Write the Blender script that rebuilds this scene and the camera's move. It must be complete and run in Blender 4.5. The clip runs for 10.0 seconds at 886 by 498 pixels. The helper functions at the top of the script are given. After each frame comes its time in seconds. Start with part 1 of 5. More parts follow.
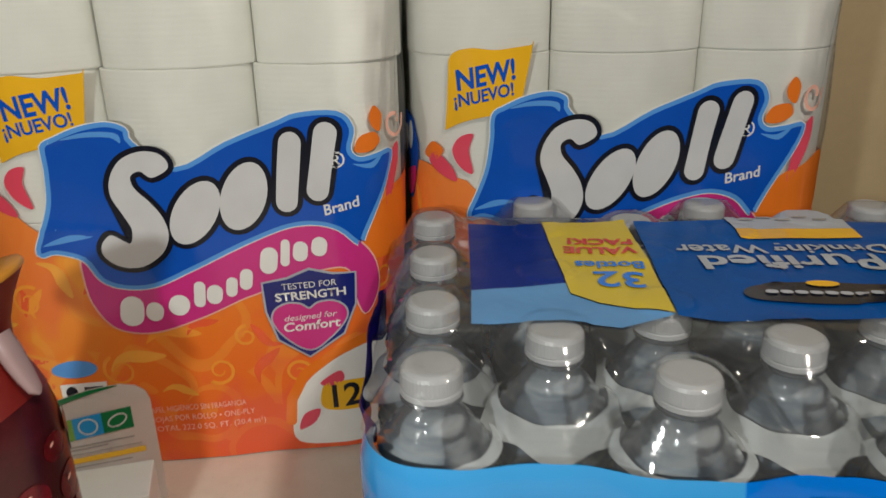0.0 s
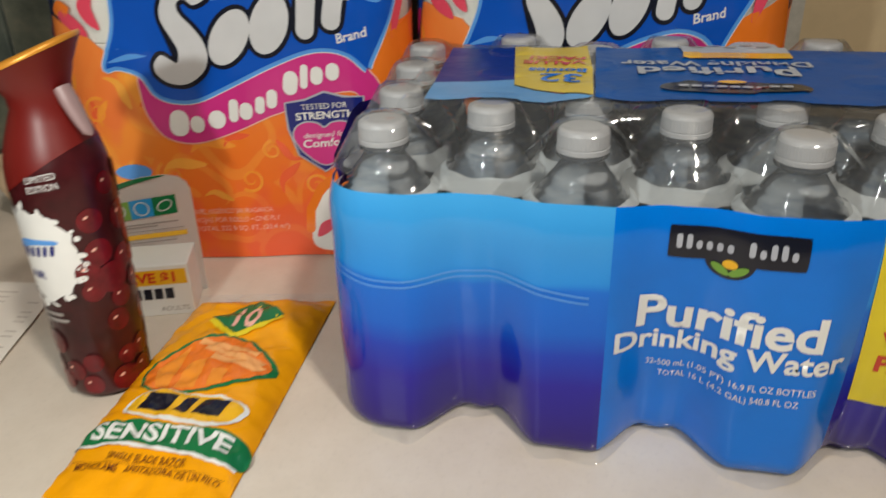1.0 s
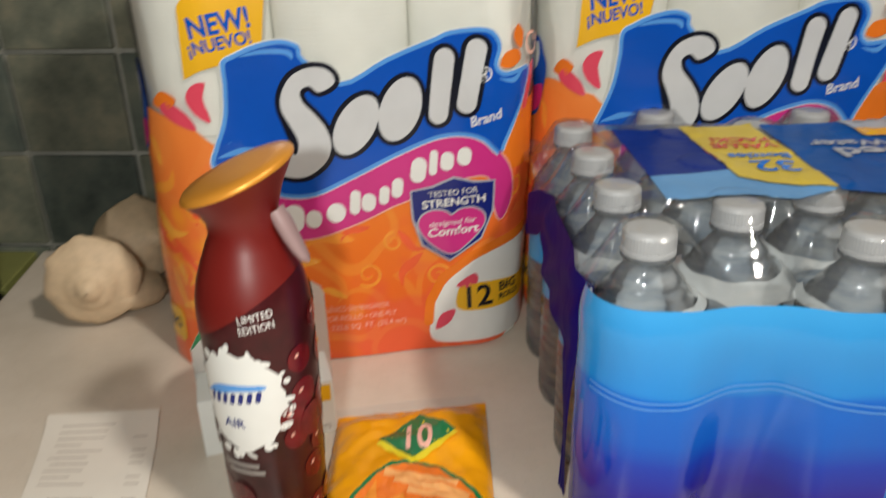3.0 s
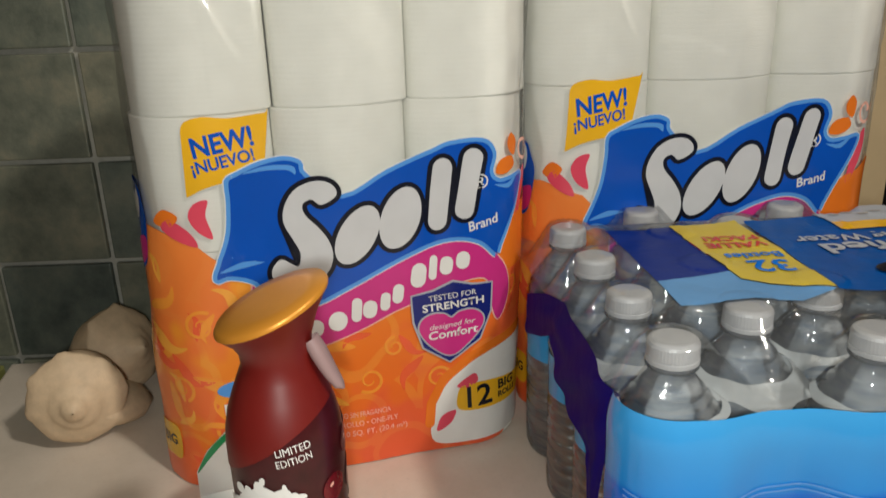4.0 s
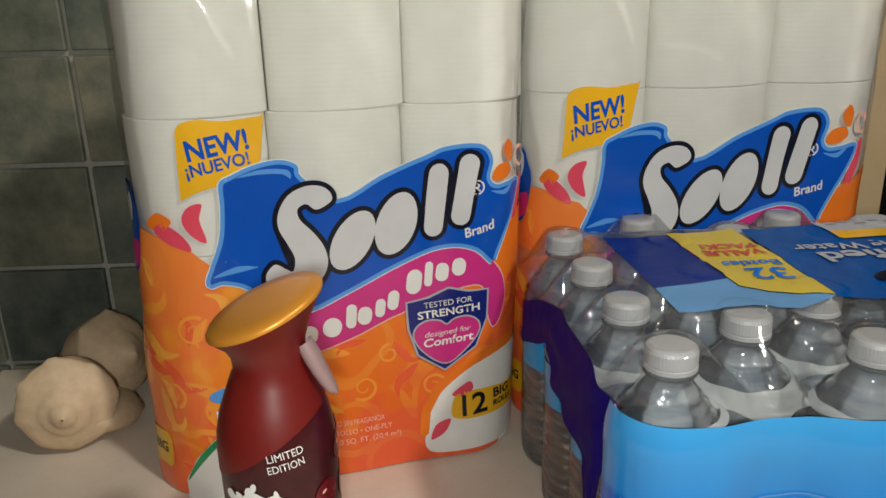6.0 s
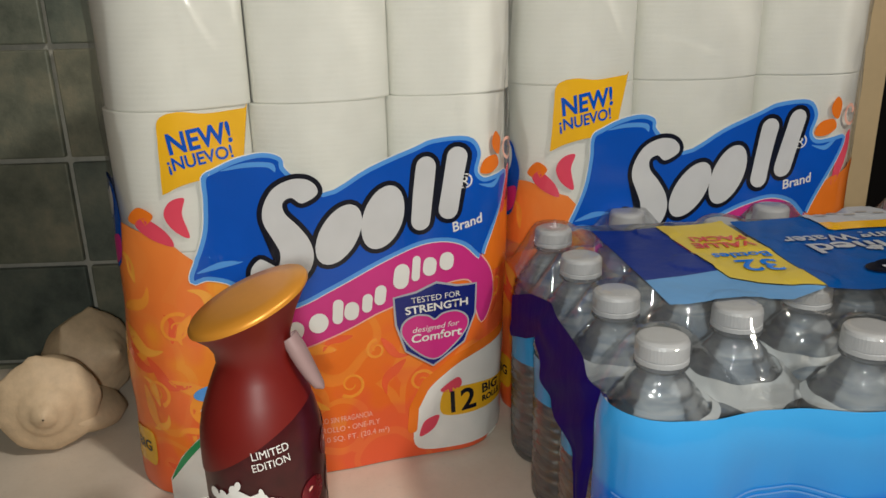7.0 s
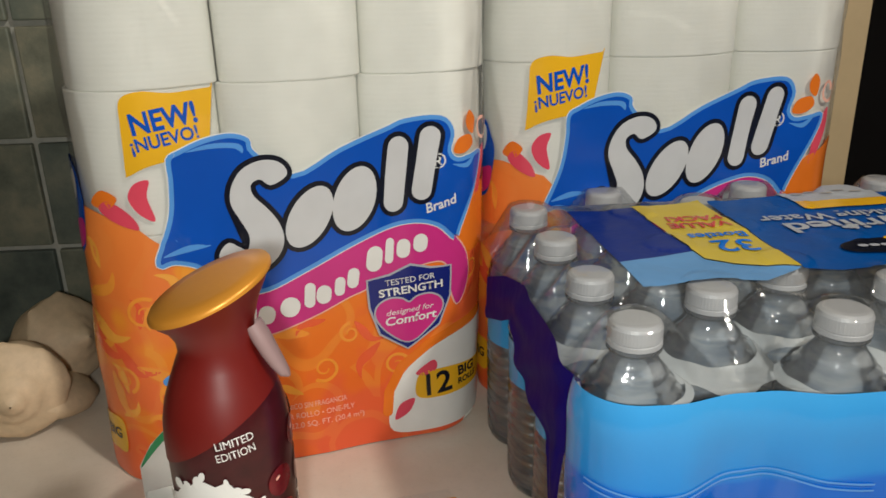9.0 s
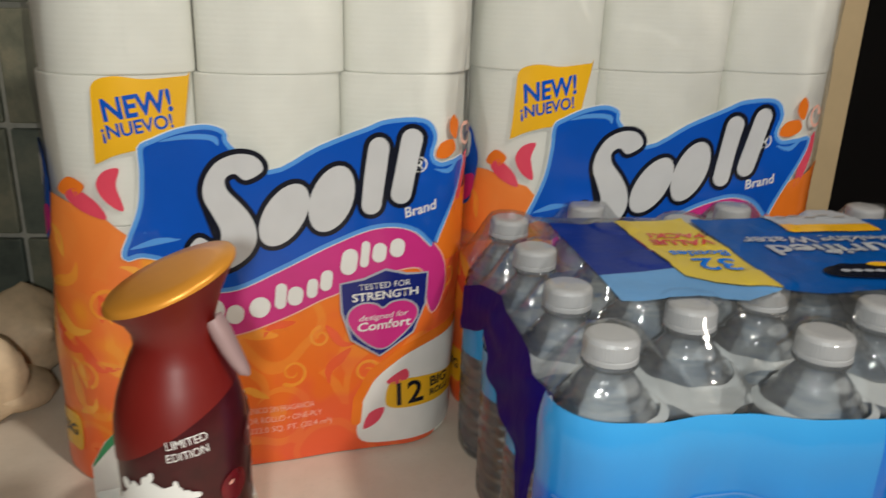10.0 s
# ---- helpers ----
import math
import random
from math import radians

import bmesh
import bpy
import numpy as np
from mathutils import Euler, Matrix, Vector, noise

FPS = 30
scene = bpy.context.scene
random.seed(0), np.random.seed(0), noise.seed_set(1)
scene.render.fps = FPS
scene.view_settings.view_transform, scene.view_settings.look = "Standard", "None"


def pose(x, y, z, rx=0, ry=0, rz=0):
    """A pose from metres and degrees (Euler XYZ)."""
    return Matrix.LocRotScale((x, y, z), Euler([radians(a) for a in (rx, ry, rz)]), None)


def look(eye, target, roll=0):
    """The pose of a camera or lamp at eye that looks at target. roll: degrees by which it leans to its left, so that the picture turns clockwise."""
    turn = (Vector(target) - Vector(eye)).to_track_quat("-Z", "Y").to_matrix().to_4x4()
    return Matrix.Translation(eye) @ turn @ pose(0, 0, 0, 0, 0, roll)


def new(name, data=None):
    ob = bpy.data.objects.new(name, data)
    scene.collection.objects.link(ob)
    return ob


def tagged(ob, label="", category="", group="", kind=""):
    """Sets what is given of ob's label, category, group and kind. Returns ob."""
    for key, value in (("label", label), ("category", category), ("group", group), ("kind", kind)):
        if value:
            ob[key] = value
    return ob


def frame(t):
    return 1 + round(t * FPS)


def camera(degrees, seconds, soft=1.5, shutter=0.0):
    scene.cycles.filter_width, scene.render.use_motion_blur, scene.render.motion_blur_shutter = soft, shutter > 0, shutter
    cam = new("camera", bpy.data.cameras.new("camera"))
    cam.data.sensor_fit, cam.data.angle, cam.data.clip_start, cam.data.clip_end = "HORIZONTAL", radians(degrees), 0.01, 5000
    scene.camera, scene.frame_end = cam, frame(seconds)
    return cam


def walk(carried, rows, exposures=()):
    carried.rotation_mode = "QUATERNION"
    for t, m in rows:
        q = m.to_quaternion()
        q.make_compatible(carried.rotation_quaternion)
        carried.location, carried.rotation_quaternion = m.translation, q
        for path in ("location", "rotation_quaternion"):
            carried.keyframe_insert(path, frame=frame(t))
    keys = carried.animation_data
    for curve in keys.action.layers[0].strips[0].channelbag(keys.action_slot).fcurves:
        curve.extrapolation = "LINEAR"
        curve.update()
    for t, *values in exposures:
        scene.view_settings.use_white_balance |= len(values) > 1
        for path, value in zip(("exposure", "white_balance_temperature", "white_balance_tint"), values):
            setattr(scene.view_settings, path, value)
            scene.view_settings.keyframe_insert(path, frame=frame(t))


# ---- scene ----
cam = camera(59.6, 10.0, 1.5, 0.5)
PATH = [
    (0, (0.045, -0.309, 0.39), (-0.145, 1.542, -0.344), -1.1),
    (0.5, (0.092, -0.358, 0.381), (-0.201, 1.465, -0.389), -1.0),
    (1, (0.137, -0.423, 0.341), (-0.255, 1.325, -0.547), -1.5),
    (1.5, (0.124, -0.458, 0.338), (-0.351, 1.278, -0.534), -2.9),
    (2, (0.11, -0.468, 0.349), (-0.374, 1.277, -0.5), -4.1),
    (2.5, (0.015, -0.435, 0.358), (-0.357, 1.322, -0.521), -2.8),
    (3, (-0.082, -0.389, 0.372), (-0.2, 1.431, -0.449), -1.4),
    (3.2, (-0.105, -0.381, 0.378), (-0.102, 1.463, -0.396), -0.8),
    (4.3, (-0.134, -0.389, 0.408), (-0.091, 1.517, -0.197), -2.0),
    (4.5, (-0.136, -0.39, 0.409), (-0.094, 1.527, -0.162), -2.0),
    (5, (-0.134, -0.39, 0.405), (-0.118, 1.522, -0.182), -2.1),
    (5.5, (-0.132, -0.388, 0.402), (-0.121, 1.516, -0.21), -1.9),
    (5.7, (-0.132, -0.386, 0.400), (-0.104, 1.513, -0.226), -1.7),
    (7, (-0.132, -0.377, 0.391), (-0.045, 1.518, -0.244), -1.4),
    (7.5, (-0.128, -0.376, 0.394), (-0.025, 1.517, -0.242), -1.5),
    (8, (-0.122, -0.373, 0.393), (-0.02, 1.518, -0.251), -1.8),
    (8.5, (-0.117, -0.365, 0.391), (0.033, 1.509, -0.289), -1.5),
    (9, (-0.123, -0.367, 0.39), (0.002, 1.507, -0.299), -1.4),
    (9.5, (-0.13, -0.365, 0.384), (-0.028, 1.506, -0.313), -0.9),
    (10, (-0.117, -0.356, 0.379), (0.05, 1.527, -0.273), 1.8),
]
walk(cam, [(t, look(eye, target, roll)) for t, eye, target, roll in PATH],
     exposures=[(0, -0.28), (1, -0.04), (2, -0.22), (3, 0.12), (4.5, -0.16), (7.5, -0.12), (10, -0.06)])

# ---- light ----
world = bpy.data.worlds.new("world")
scene.world = world
world.use_nodes = True
world.node_tree.nodes["Background"].inputs[0].default_value = (1.0, 0.88, 0.74, 1)
world.node_tree.nodes["Background"].inputs[1].default_value = 0.02


def lamp(name, kind, place, target, watts, colour, size):
    data = bpy.data.lights.new(name, kind)
    data.energy, data.color = watts, colour
    if kind == "AREA":
        data.shape, data.size = "DISK", size
    else:
        data.shadow_soft_size = size
    ob = new(name, data)
    ob.matrix_world = look(place, target)
    return ob


lamp("ceiling_lamp_light", "AREA", (0.66, -0.74, 1.40), (-0.1, 0.1, 0.1), 14.5, (1.0, 0.93, 0.82), 0.14)
lamp("torch_light", "AREA", (-0.135, -0.46, 0.41), (-0.05, 0.2, 0.15), 1.95, (0.98, 1.0, 0.94), 0.03)

# ---- materials ----


class Nodes:
    def __init__(self, name):
        self.m = bpy.data.materials.new(name)
        self.m.use_nodes = True
        self.t = self.m.node_tree
        self.b = self.t.nodes["Principled BSDF"]
        self.out = self.t.nodes["Material Output"]
        self.co = self.t.nodes.new("ShaderNodeTexCoord").outputs["Object"]

    def link(self, a, b):
        self.t.links.new(a, b)

    def noise(self, scale, detail=4.0, rough=0.6, stretch=None, vec=None):
        n = self.t.nodes.new("ShaderNodeTexNoise")
        n.inputs["Scale"].default_value, n.inputs["Detail"].default_value, n.inputs["Roughness"].default_value = scale, detail, rough
        v = vec or self.co
        if stretch:
            mp = self.t.nodes.new("ShaderNodeMapping")
            mp.inputs["Scale"].default_value = stretch
            self.link(v, mp.inputs[0])
            v = mp.outputs[0]
        self.link(v, n.inputs["Vector"])
        return n.outputs["Fac"]

    def ramp(self, fac, stops):
        r = self.t.nodes.new("ShaderNodeValToRGB")
        while len(r.color_ramp.elements) < len(stops):
            r.color_ramp.elements.new(0.5)
        for e, (p, c) in zip(r.color_ramp.elements, stops):
            e.position, e.color = p, (*c, 1)
        self.link(fac, r.inputs[0])
        return r.outputs[0]

    def mix(self, fac, a, b, how="MIX"):
        n = self.t.nodes.new("ShaderNodeMix")
        n.data_type, n.blend_type = "RGBA", how
        for sock, v in ((n.inputs[0], fac), (n.inputs[6], a), (n.inputs[7], b)):
            if isinstance(v, (int, float)):
                sock.default_value = v
            elif isinstance(v, tuple):
                sock.default_value = (*v, 1)
            else:
                self.link(v, sock)
        return n.outputs[2]

    def math(self, op, a, b=0.0):
        n = self.t.nodes.new("ShaderNodeMath")
        n.operation = op
        for sock, v in zip(n.inputs, (a, b)):
            if isinstance(v, (int, float)):
                sock.default_value = v
            else:
                self.link(v, sock)
        return n.outputs[0]

    def axis(self, i):
        n = self.t.nodes.new("ShaderNodeSeparateXYZ")
        self.link(self.co, n.inputs[0])
        return n.outputs[i]

    def bump(self, h, strength, dist=0.001):
        n = self.t.nodes.new("ShaderNodeBump")
        n.inputs["Strength"].default_value, n.inputs["Distance"].default_value = strength, dist
        self.link(h, n.inputs["Height"])
        return n.outputs[0]


def plain(name, c, rough=0.4, metal=0.0, var=0.12, scale=60.0, bump=0.0, coat=0.0):
    """A surface of one colour with fine and coarse variation."""
    n = Nodes(name)
    coarse, fine = n.noise(scale * 0.15, 3), n.noise(scale, 5)
    f = n.math("ADD", n.math("MULTIPLY", coarse, 0.6), n.math("MULTIPLY", fine, 0.4))
    dark, light = tuple(v * (1 - var) for v in c), tuple(min(1, v * (1 + var)) for v in c)
    n.link(n.ramp(f, [(0.3, dark), (0.7, light)]), n.b.inputs["Base Color"])
    n.b.inputs["Roughness"].default_value, n.b.inputs["Metallic"].default_value = rough, metal
    n.b.inputs["Coat Weight"].default_value = coat
    if bump:
        n.link(n.bump(fine, bump), n.b.inputs["Normal"])
    return n.m


def clear_film(name, tint=(1, 1, 1), gloss=0.05, milky=0.05, bump=0.5, scale=25.0, stretch=(1, 1, 1)):
    """Thin clear plastic: lets light straight through, with gloss and a little haze."""
    n = Nodes(name)
    n.t.nodes.remove(n.b)
    clear = n.t.nodes.new("ShaderNodeBsdfTransparent")
    clear.inputs[0].default_value = (*tint, 1)
    shine = n.t.nodes.new("ShaderNodeBsdfGlossy")
    shine.inputs["Roughness"].default_value = 0.065
    haze = n.t.nodes.new("ShaderNodeBsdfDiffuse")
    haze.inputs[0].default_value = (*(0.82 * c ** 4 for c in tint), 1)
    wrinkle = n.bump(n.noise(scale, 3, 0.5, stretch), bump, 0.004)
    n.link(wrinkle, shine.inputs["Normal"])
    fres = n.t.nodes.new("ShaderNodeFresnel")
    fres.inputs["IOR"].default_value = 1.4
    n.link(wrinkle, fres.inputs["Normal"])
    a, b = n.t.nodes.new("ShaderNodeMixShader"), n.t.nodes.new("ShaderNodeMixShader")
    a.inputs[0].default_value = milky
    n.link(clear.outputs[0], a.inputs[1]), n.link(haze.outputs[0], a.inputs[2])
    n.link(n.math("MINIMUM", n.math("ADD", n.math("MULTIPLY", fres.outputs[0], 0.55), gloss), 0.5), b.inputs[0])
    n.link(a.outputs[0], b.inputs[1]), n.link(shine.outputs[0], b.inputs[2])
    n.link(b.outputs[0], n.out.inputs[0])
    return n.m


def print_ink(name, c, rough=0.19, var=0.06, bump=0.25, shine=0.5):
    """Ink on a plastic film, with the film's gloss and wrinkles."""
    n = Nodes(name)
    f = n.noise(18, 3)
    n.link(n.ramp(f, [(0.3, tuple(v * (1 - var) for v in c)), (0.7, tuple(min(1, v * (1 + var)) for v in c))]), n.b.inputs["Base Color"])
    n.b.inputs["Roughness"].default_value, n.b.inputs["Specular IOR Level"].default_value = rough, shine
    n.link(n.bump(n.noise(25, 3, 0.5, (1, 1, 0.5)), bump, 0.004), n.b.inputs["Normal"])
    return n.m


def counter_material():
    n = Nodes("counter_laminate")
    c = n.ramp(n.noise(9, 6, 0.65), [(0.3, (0.62, 0.54, 0.45)), (0.55, (0.70, 0.62, 0.53)), (0.75, (0.75, 0.68, 0.59))])
    c = n.mix(n.ramp(n.noise(260, 3), [(0.55, (0, 0, 0)), (0.75, (0.3, 0.3, 0.3))]), c, (0.52, 0.46, 0.40))
    n.link(c, n.b.inputs["Base Color"])
    n.link(n.ramp(n.noise(14, 4), [(0.3, (0.28, 0.28, 0.28)), (0.7, (0.42, 0.42, 0.42))]), n.b.inputs["Roughness"])
    n.link(n.bump(n.noise(320, 3), 0.08), n.b.inputs["Normal"])
    return n.m


def tile_material():
    n = Nodes("slate_tile")
    r = n.t.nodes.new("ShaderNodeObjectInfo").outputs["Random"]
    shift = n.t.nodes.new("ShaderNodeVectorMath")
    shift.operation = "ADD"
    cx = n.t.nodes.new("ShaderNodeCombineXYZ")
    n.link(n.math("MULTIPLY", r, 40), cx.inputs[0])
    n.link(n.co, shift.inputs[0]), n.link(cx.outputs[0], shift.inputs[1])
    v = shift.outputs[0]
    a = n.ramp(n.noise(22, 6, 0.65, None, v), [(0.3, (0.085, 0.100, 0.090)), (0.5, (0.155, 0.172, 0.150)), (0.72, (0.25, 0.245, 0.20))])
    tone = n.ramp(r, [(0.0, (0.62, 0.68, 0.68)), (0.5, (0.95, 0.98, 0.9)), (1.0, (1.35, 1.2, 1.0))])
    n.link(n.mix(1.0, a, tone, "MULTIPLY"), n.b.inputs["Base Color"])
    n.b.inputs["Roughness"].default_value = 0.48
    n.link(n.bump(n.noise(60, 6, 0.7, None, v), 0.45, 0.002), n.b.inputs["Normal"])
    return n.m


def paper_material():
    n = Nodes("tissue_paper")
    n.link(n.ramp(n.noise(40, 4), [(0.3, (0.85, 0.85, 0.79)), (0.7, (0.91, 0.91, 0.85))]), n.b.inputs["Base Color"])
    n.b.inputs["Roughness"].default_value = 0.9
    w = n.t.nodes.new("ShaderNodeTexWave")
    w.bands_direction = "Z"
    w.inputs["Scale"].default_value, w.inputs["Distortion"].default_value = 75, 1.2
    n.link(n.co, w.inputs[0])
    n.link(n.bump(n.math("ADD", n.math("MULTIPLY", w.outputs["Fac"], 0.4), n.noise(300, 2)), 0.25, 0.0006), n.b.inputs["Normal"])
    return n.m


def orange_print():
    """Orange film with paler swirls and leaf shapes."""
    n = Nodes("orange_swirl_print")
    wob = n.t.nodes.new("ShaderNodeVectorMath")
    wob.operation = "ADD"
    nz = n.t.nodes.new("ShaderNodeTexNoise")
    nz.inputs["Scale"].default_value, nz.inputs["Detail"].default_value = 14, 1
    sc = n.t.nodes.new("ShaderNodeVectorMath")
    sc.operation = "SCALE"
    sc.inputs["Scale"].default_value = 0.06
    n.link(n.co, nz.inputs["Vector"]), n.link(nz.outputs["Color"], sc.inputs[0])
    n.link(n.co, wob.inputs[0]), n.link(sc.outputs[0], wob.inputs[1])
    vor = n.t.nodes.new("ShaderNodeTexVoronoi")
    vor.inputs["Scale"].default_value = 15
    n.link(wob.outputs[0], vor.inputs["Vector"])
    rings = n.math("SINE", n.math("MULTIPLY", vor.outputs["Distance"], 17.0))
    leaf = n.ramp(rings, [(0.60, (0, 0, 0)), (0.68, (1, 1, 1))])
    z = n.axis(2)
    side = n.axis(0)
    grad = n.ramp(n.math("ADD", n.math("MULTIPLY", z, 3.2), n.math("MULTIPLY", side, -1.6)),
                  [(0.0, (0.86, 0.135, 0.025)), (0.35, (0.88, 0.19, 0.02)), (0.9, (0.94, 0.38, 0.04))])
    pale = n.mix(0.6, grad, (0.95, 0.46, 0.07))
    c = n.mix(n.math("MULTIPLY", leaf, 0.42), grad, pale)
    blot = n.ramp(n.noise(13, 2), [(0.47, (0, 0, 0)), (0.53, (1, 1, 1))])
    c = n.mix(n.math("MULTIPLY", blot, 0.50), c, (0.84, 0.10, 0.05))
    n.link(c, n.b.inputs["Base Color"])
    n.b.inputs["Roughness"].default_value = 0.3
    n.link(n.bump(n.noise(25, 3, 0.5, (1, 1, 0.5)), 0.25, 0.004), n.b.inputs["Normal"])
    return n.m


def water_front_print():
    """Film that runs from pale blue through blue to violet towards the ground."""
    n = Nodes("blue_violet_film")
    z = n.math("ADD", n.axis(2), n.math("MULTIPLY", n.math("SINE", n.math("MULTIPLY", n.axis(0), 34.0)), 0.004))
    c = n.ramp(n.math("MULTIPLY", z, 5.0), [(0.06, (0.022, 0.006, 0.20)), (0.25, (0.018, 0.011, 0.33)), (0.36, (0.006, 0.045, 0.48)), (0.44, (0.0, 0.115, 0.62)), (0.585, (0.0, 0.15, 0.69)),
                                            (0.61, (0.012, 0.26, 0.76)), (0.86, (0.055, 0.36, 0.78))])
    n.link(c, n.b.inputs["Base Color"])
    n.b.inputs["Roughness"].default_value, n.b.inputs["Specular IOR Level"].default_value = 0.13, 0.5
    n.link(n.bump(n.noise(22, 3, 0.5, (1, 1, 0.5)), 0.55, 0.004), n.b.inputs["Normal"])
    return n.m


def bottle_plastic():
    """Thin clear plastic, seen straight through, with sharp gloss."""
    n = Nodes("clear_bottle_plastic")
    n.t.nodes.remove(n.b)
    ripple = n.bump(n.noise(30, 2), 0.16, 0.003)
    clear, shine, fres, mx = n.t.nodes.new("ShaderNodeBsdfTransparent"), n.t.nodes.new("ShaderNodeBsdfGlossy"), n.t.nodes.new("ShaderNodeFresnel"), n.t.nodes.new("ShaderNodeMixShader")
    clear.inputs[0].default_value = (0.96, 0.98, 0.99, 1)
    shine.inputs["Roughness"].default_value = 0.045
    fres.inputs["IOR"].default_value = 1.8
    n.link(ripple, shine.inputs["Normal"]), n.link(ripple, fres.inputs["Normal"])
    # pale diffuse share brightens the bottles, in place of light spread by the water
    haze, soft = n.t.nodes.new("ShaderNodeBsdfDiffuse"), n.t.nodes.new("ShaderNodeMixShader")
    haze.inputs[0].default_value, soft.inputs[0].default_value = (0.72, 0.80, 0.90, 1), 0.07
    n.link(clear.outputs[0], soft.inputs[1]), n.link(haze.outputs[0], soft.inputs[2])
    n.link(fres.outputs[0], mx.inputs[0]), n.link(soft.outputs[0], mx.inputs[1]), n.link(shine.outputs[0], mx.inputs[2])
    n.link(mx.outputs[0], n.out.inputs[0])
    return n.m


def water_material():
    """Water in a ribbed bottle: bent and broken light painted as silvery grey bands."""
    n = Nodes("bottled_water")
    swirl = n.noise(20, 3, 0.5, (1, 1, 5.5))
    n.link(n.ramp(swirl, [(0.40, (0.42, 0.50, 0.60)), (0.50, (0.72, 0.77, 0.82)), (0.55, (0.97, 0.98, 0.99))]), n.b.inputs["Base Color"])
    n.b.inputs["Transmission Weight"].default_value = 0.50
    n.b.inputs["IOR"].default_value = 1.33
    n.b.inputs["Roughness"].default_value = 0.04
    n.link(n.bump(n.noise(40, 3), 0.5, 0.003), n.b.inputs["Normal"])
    return n.m


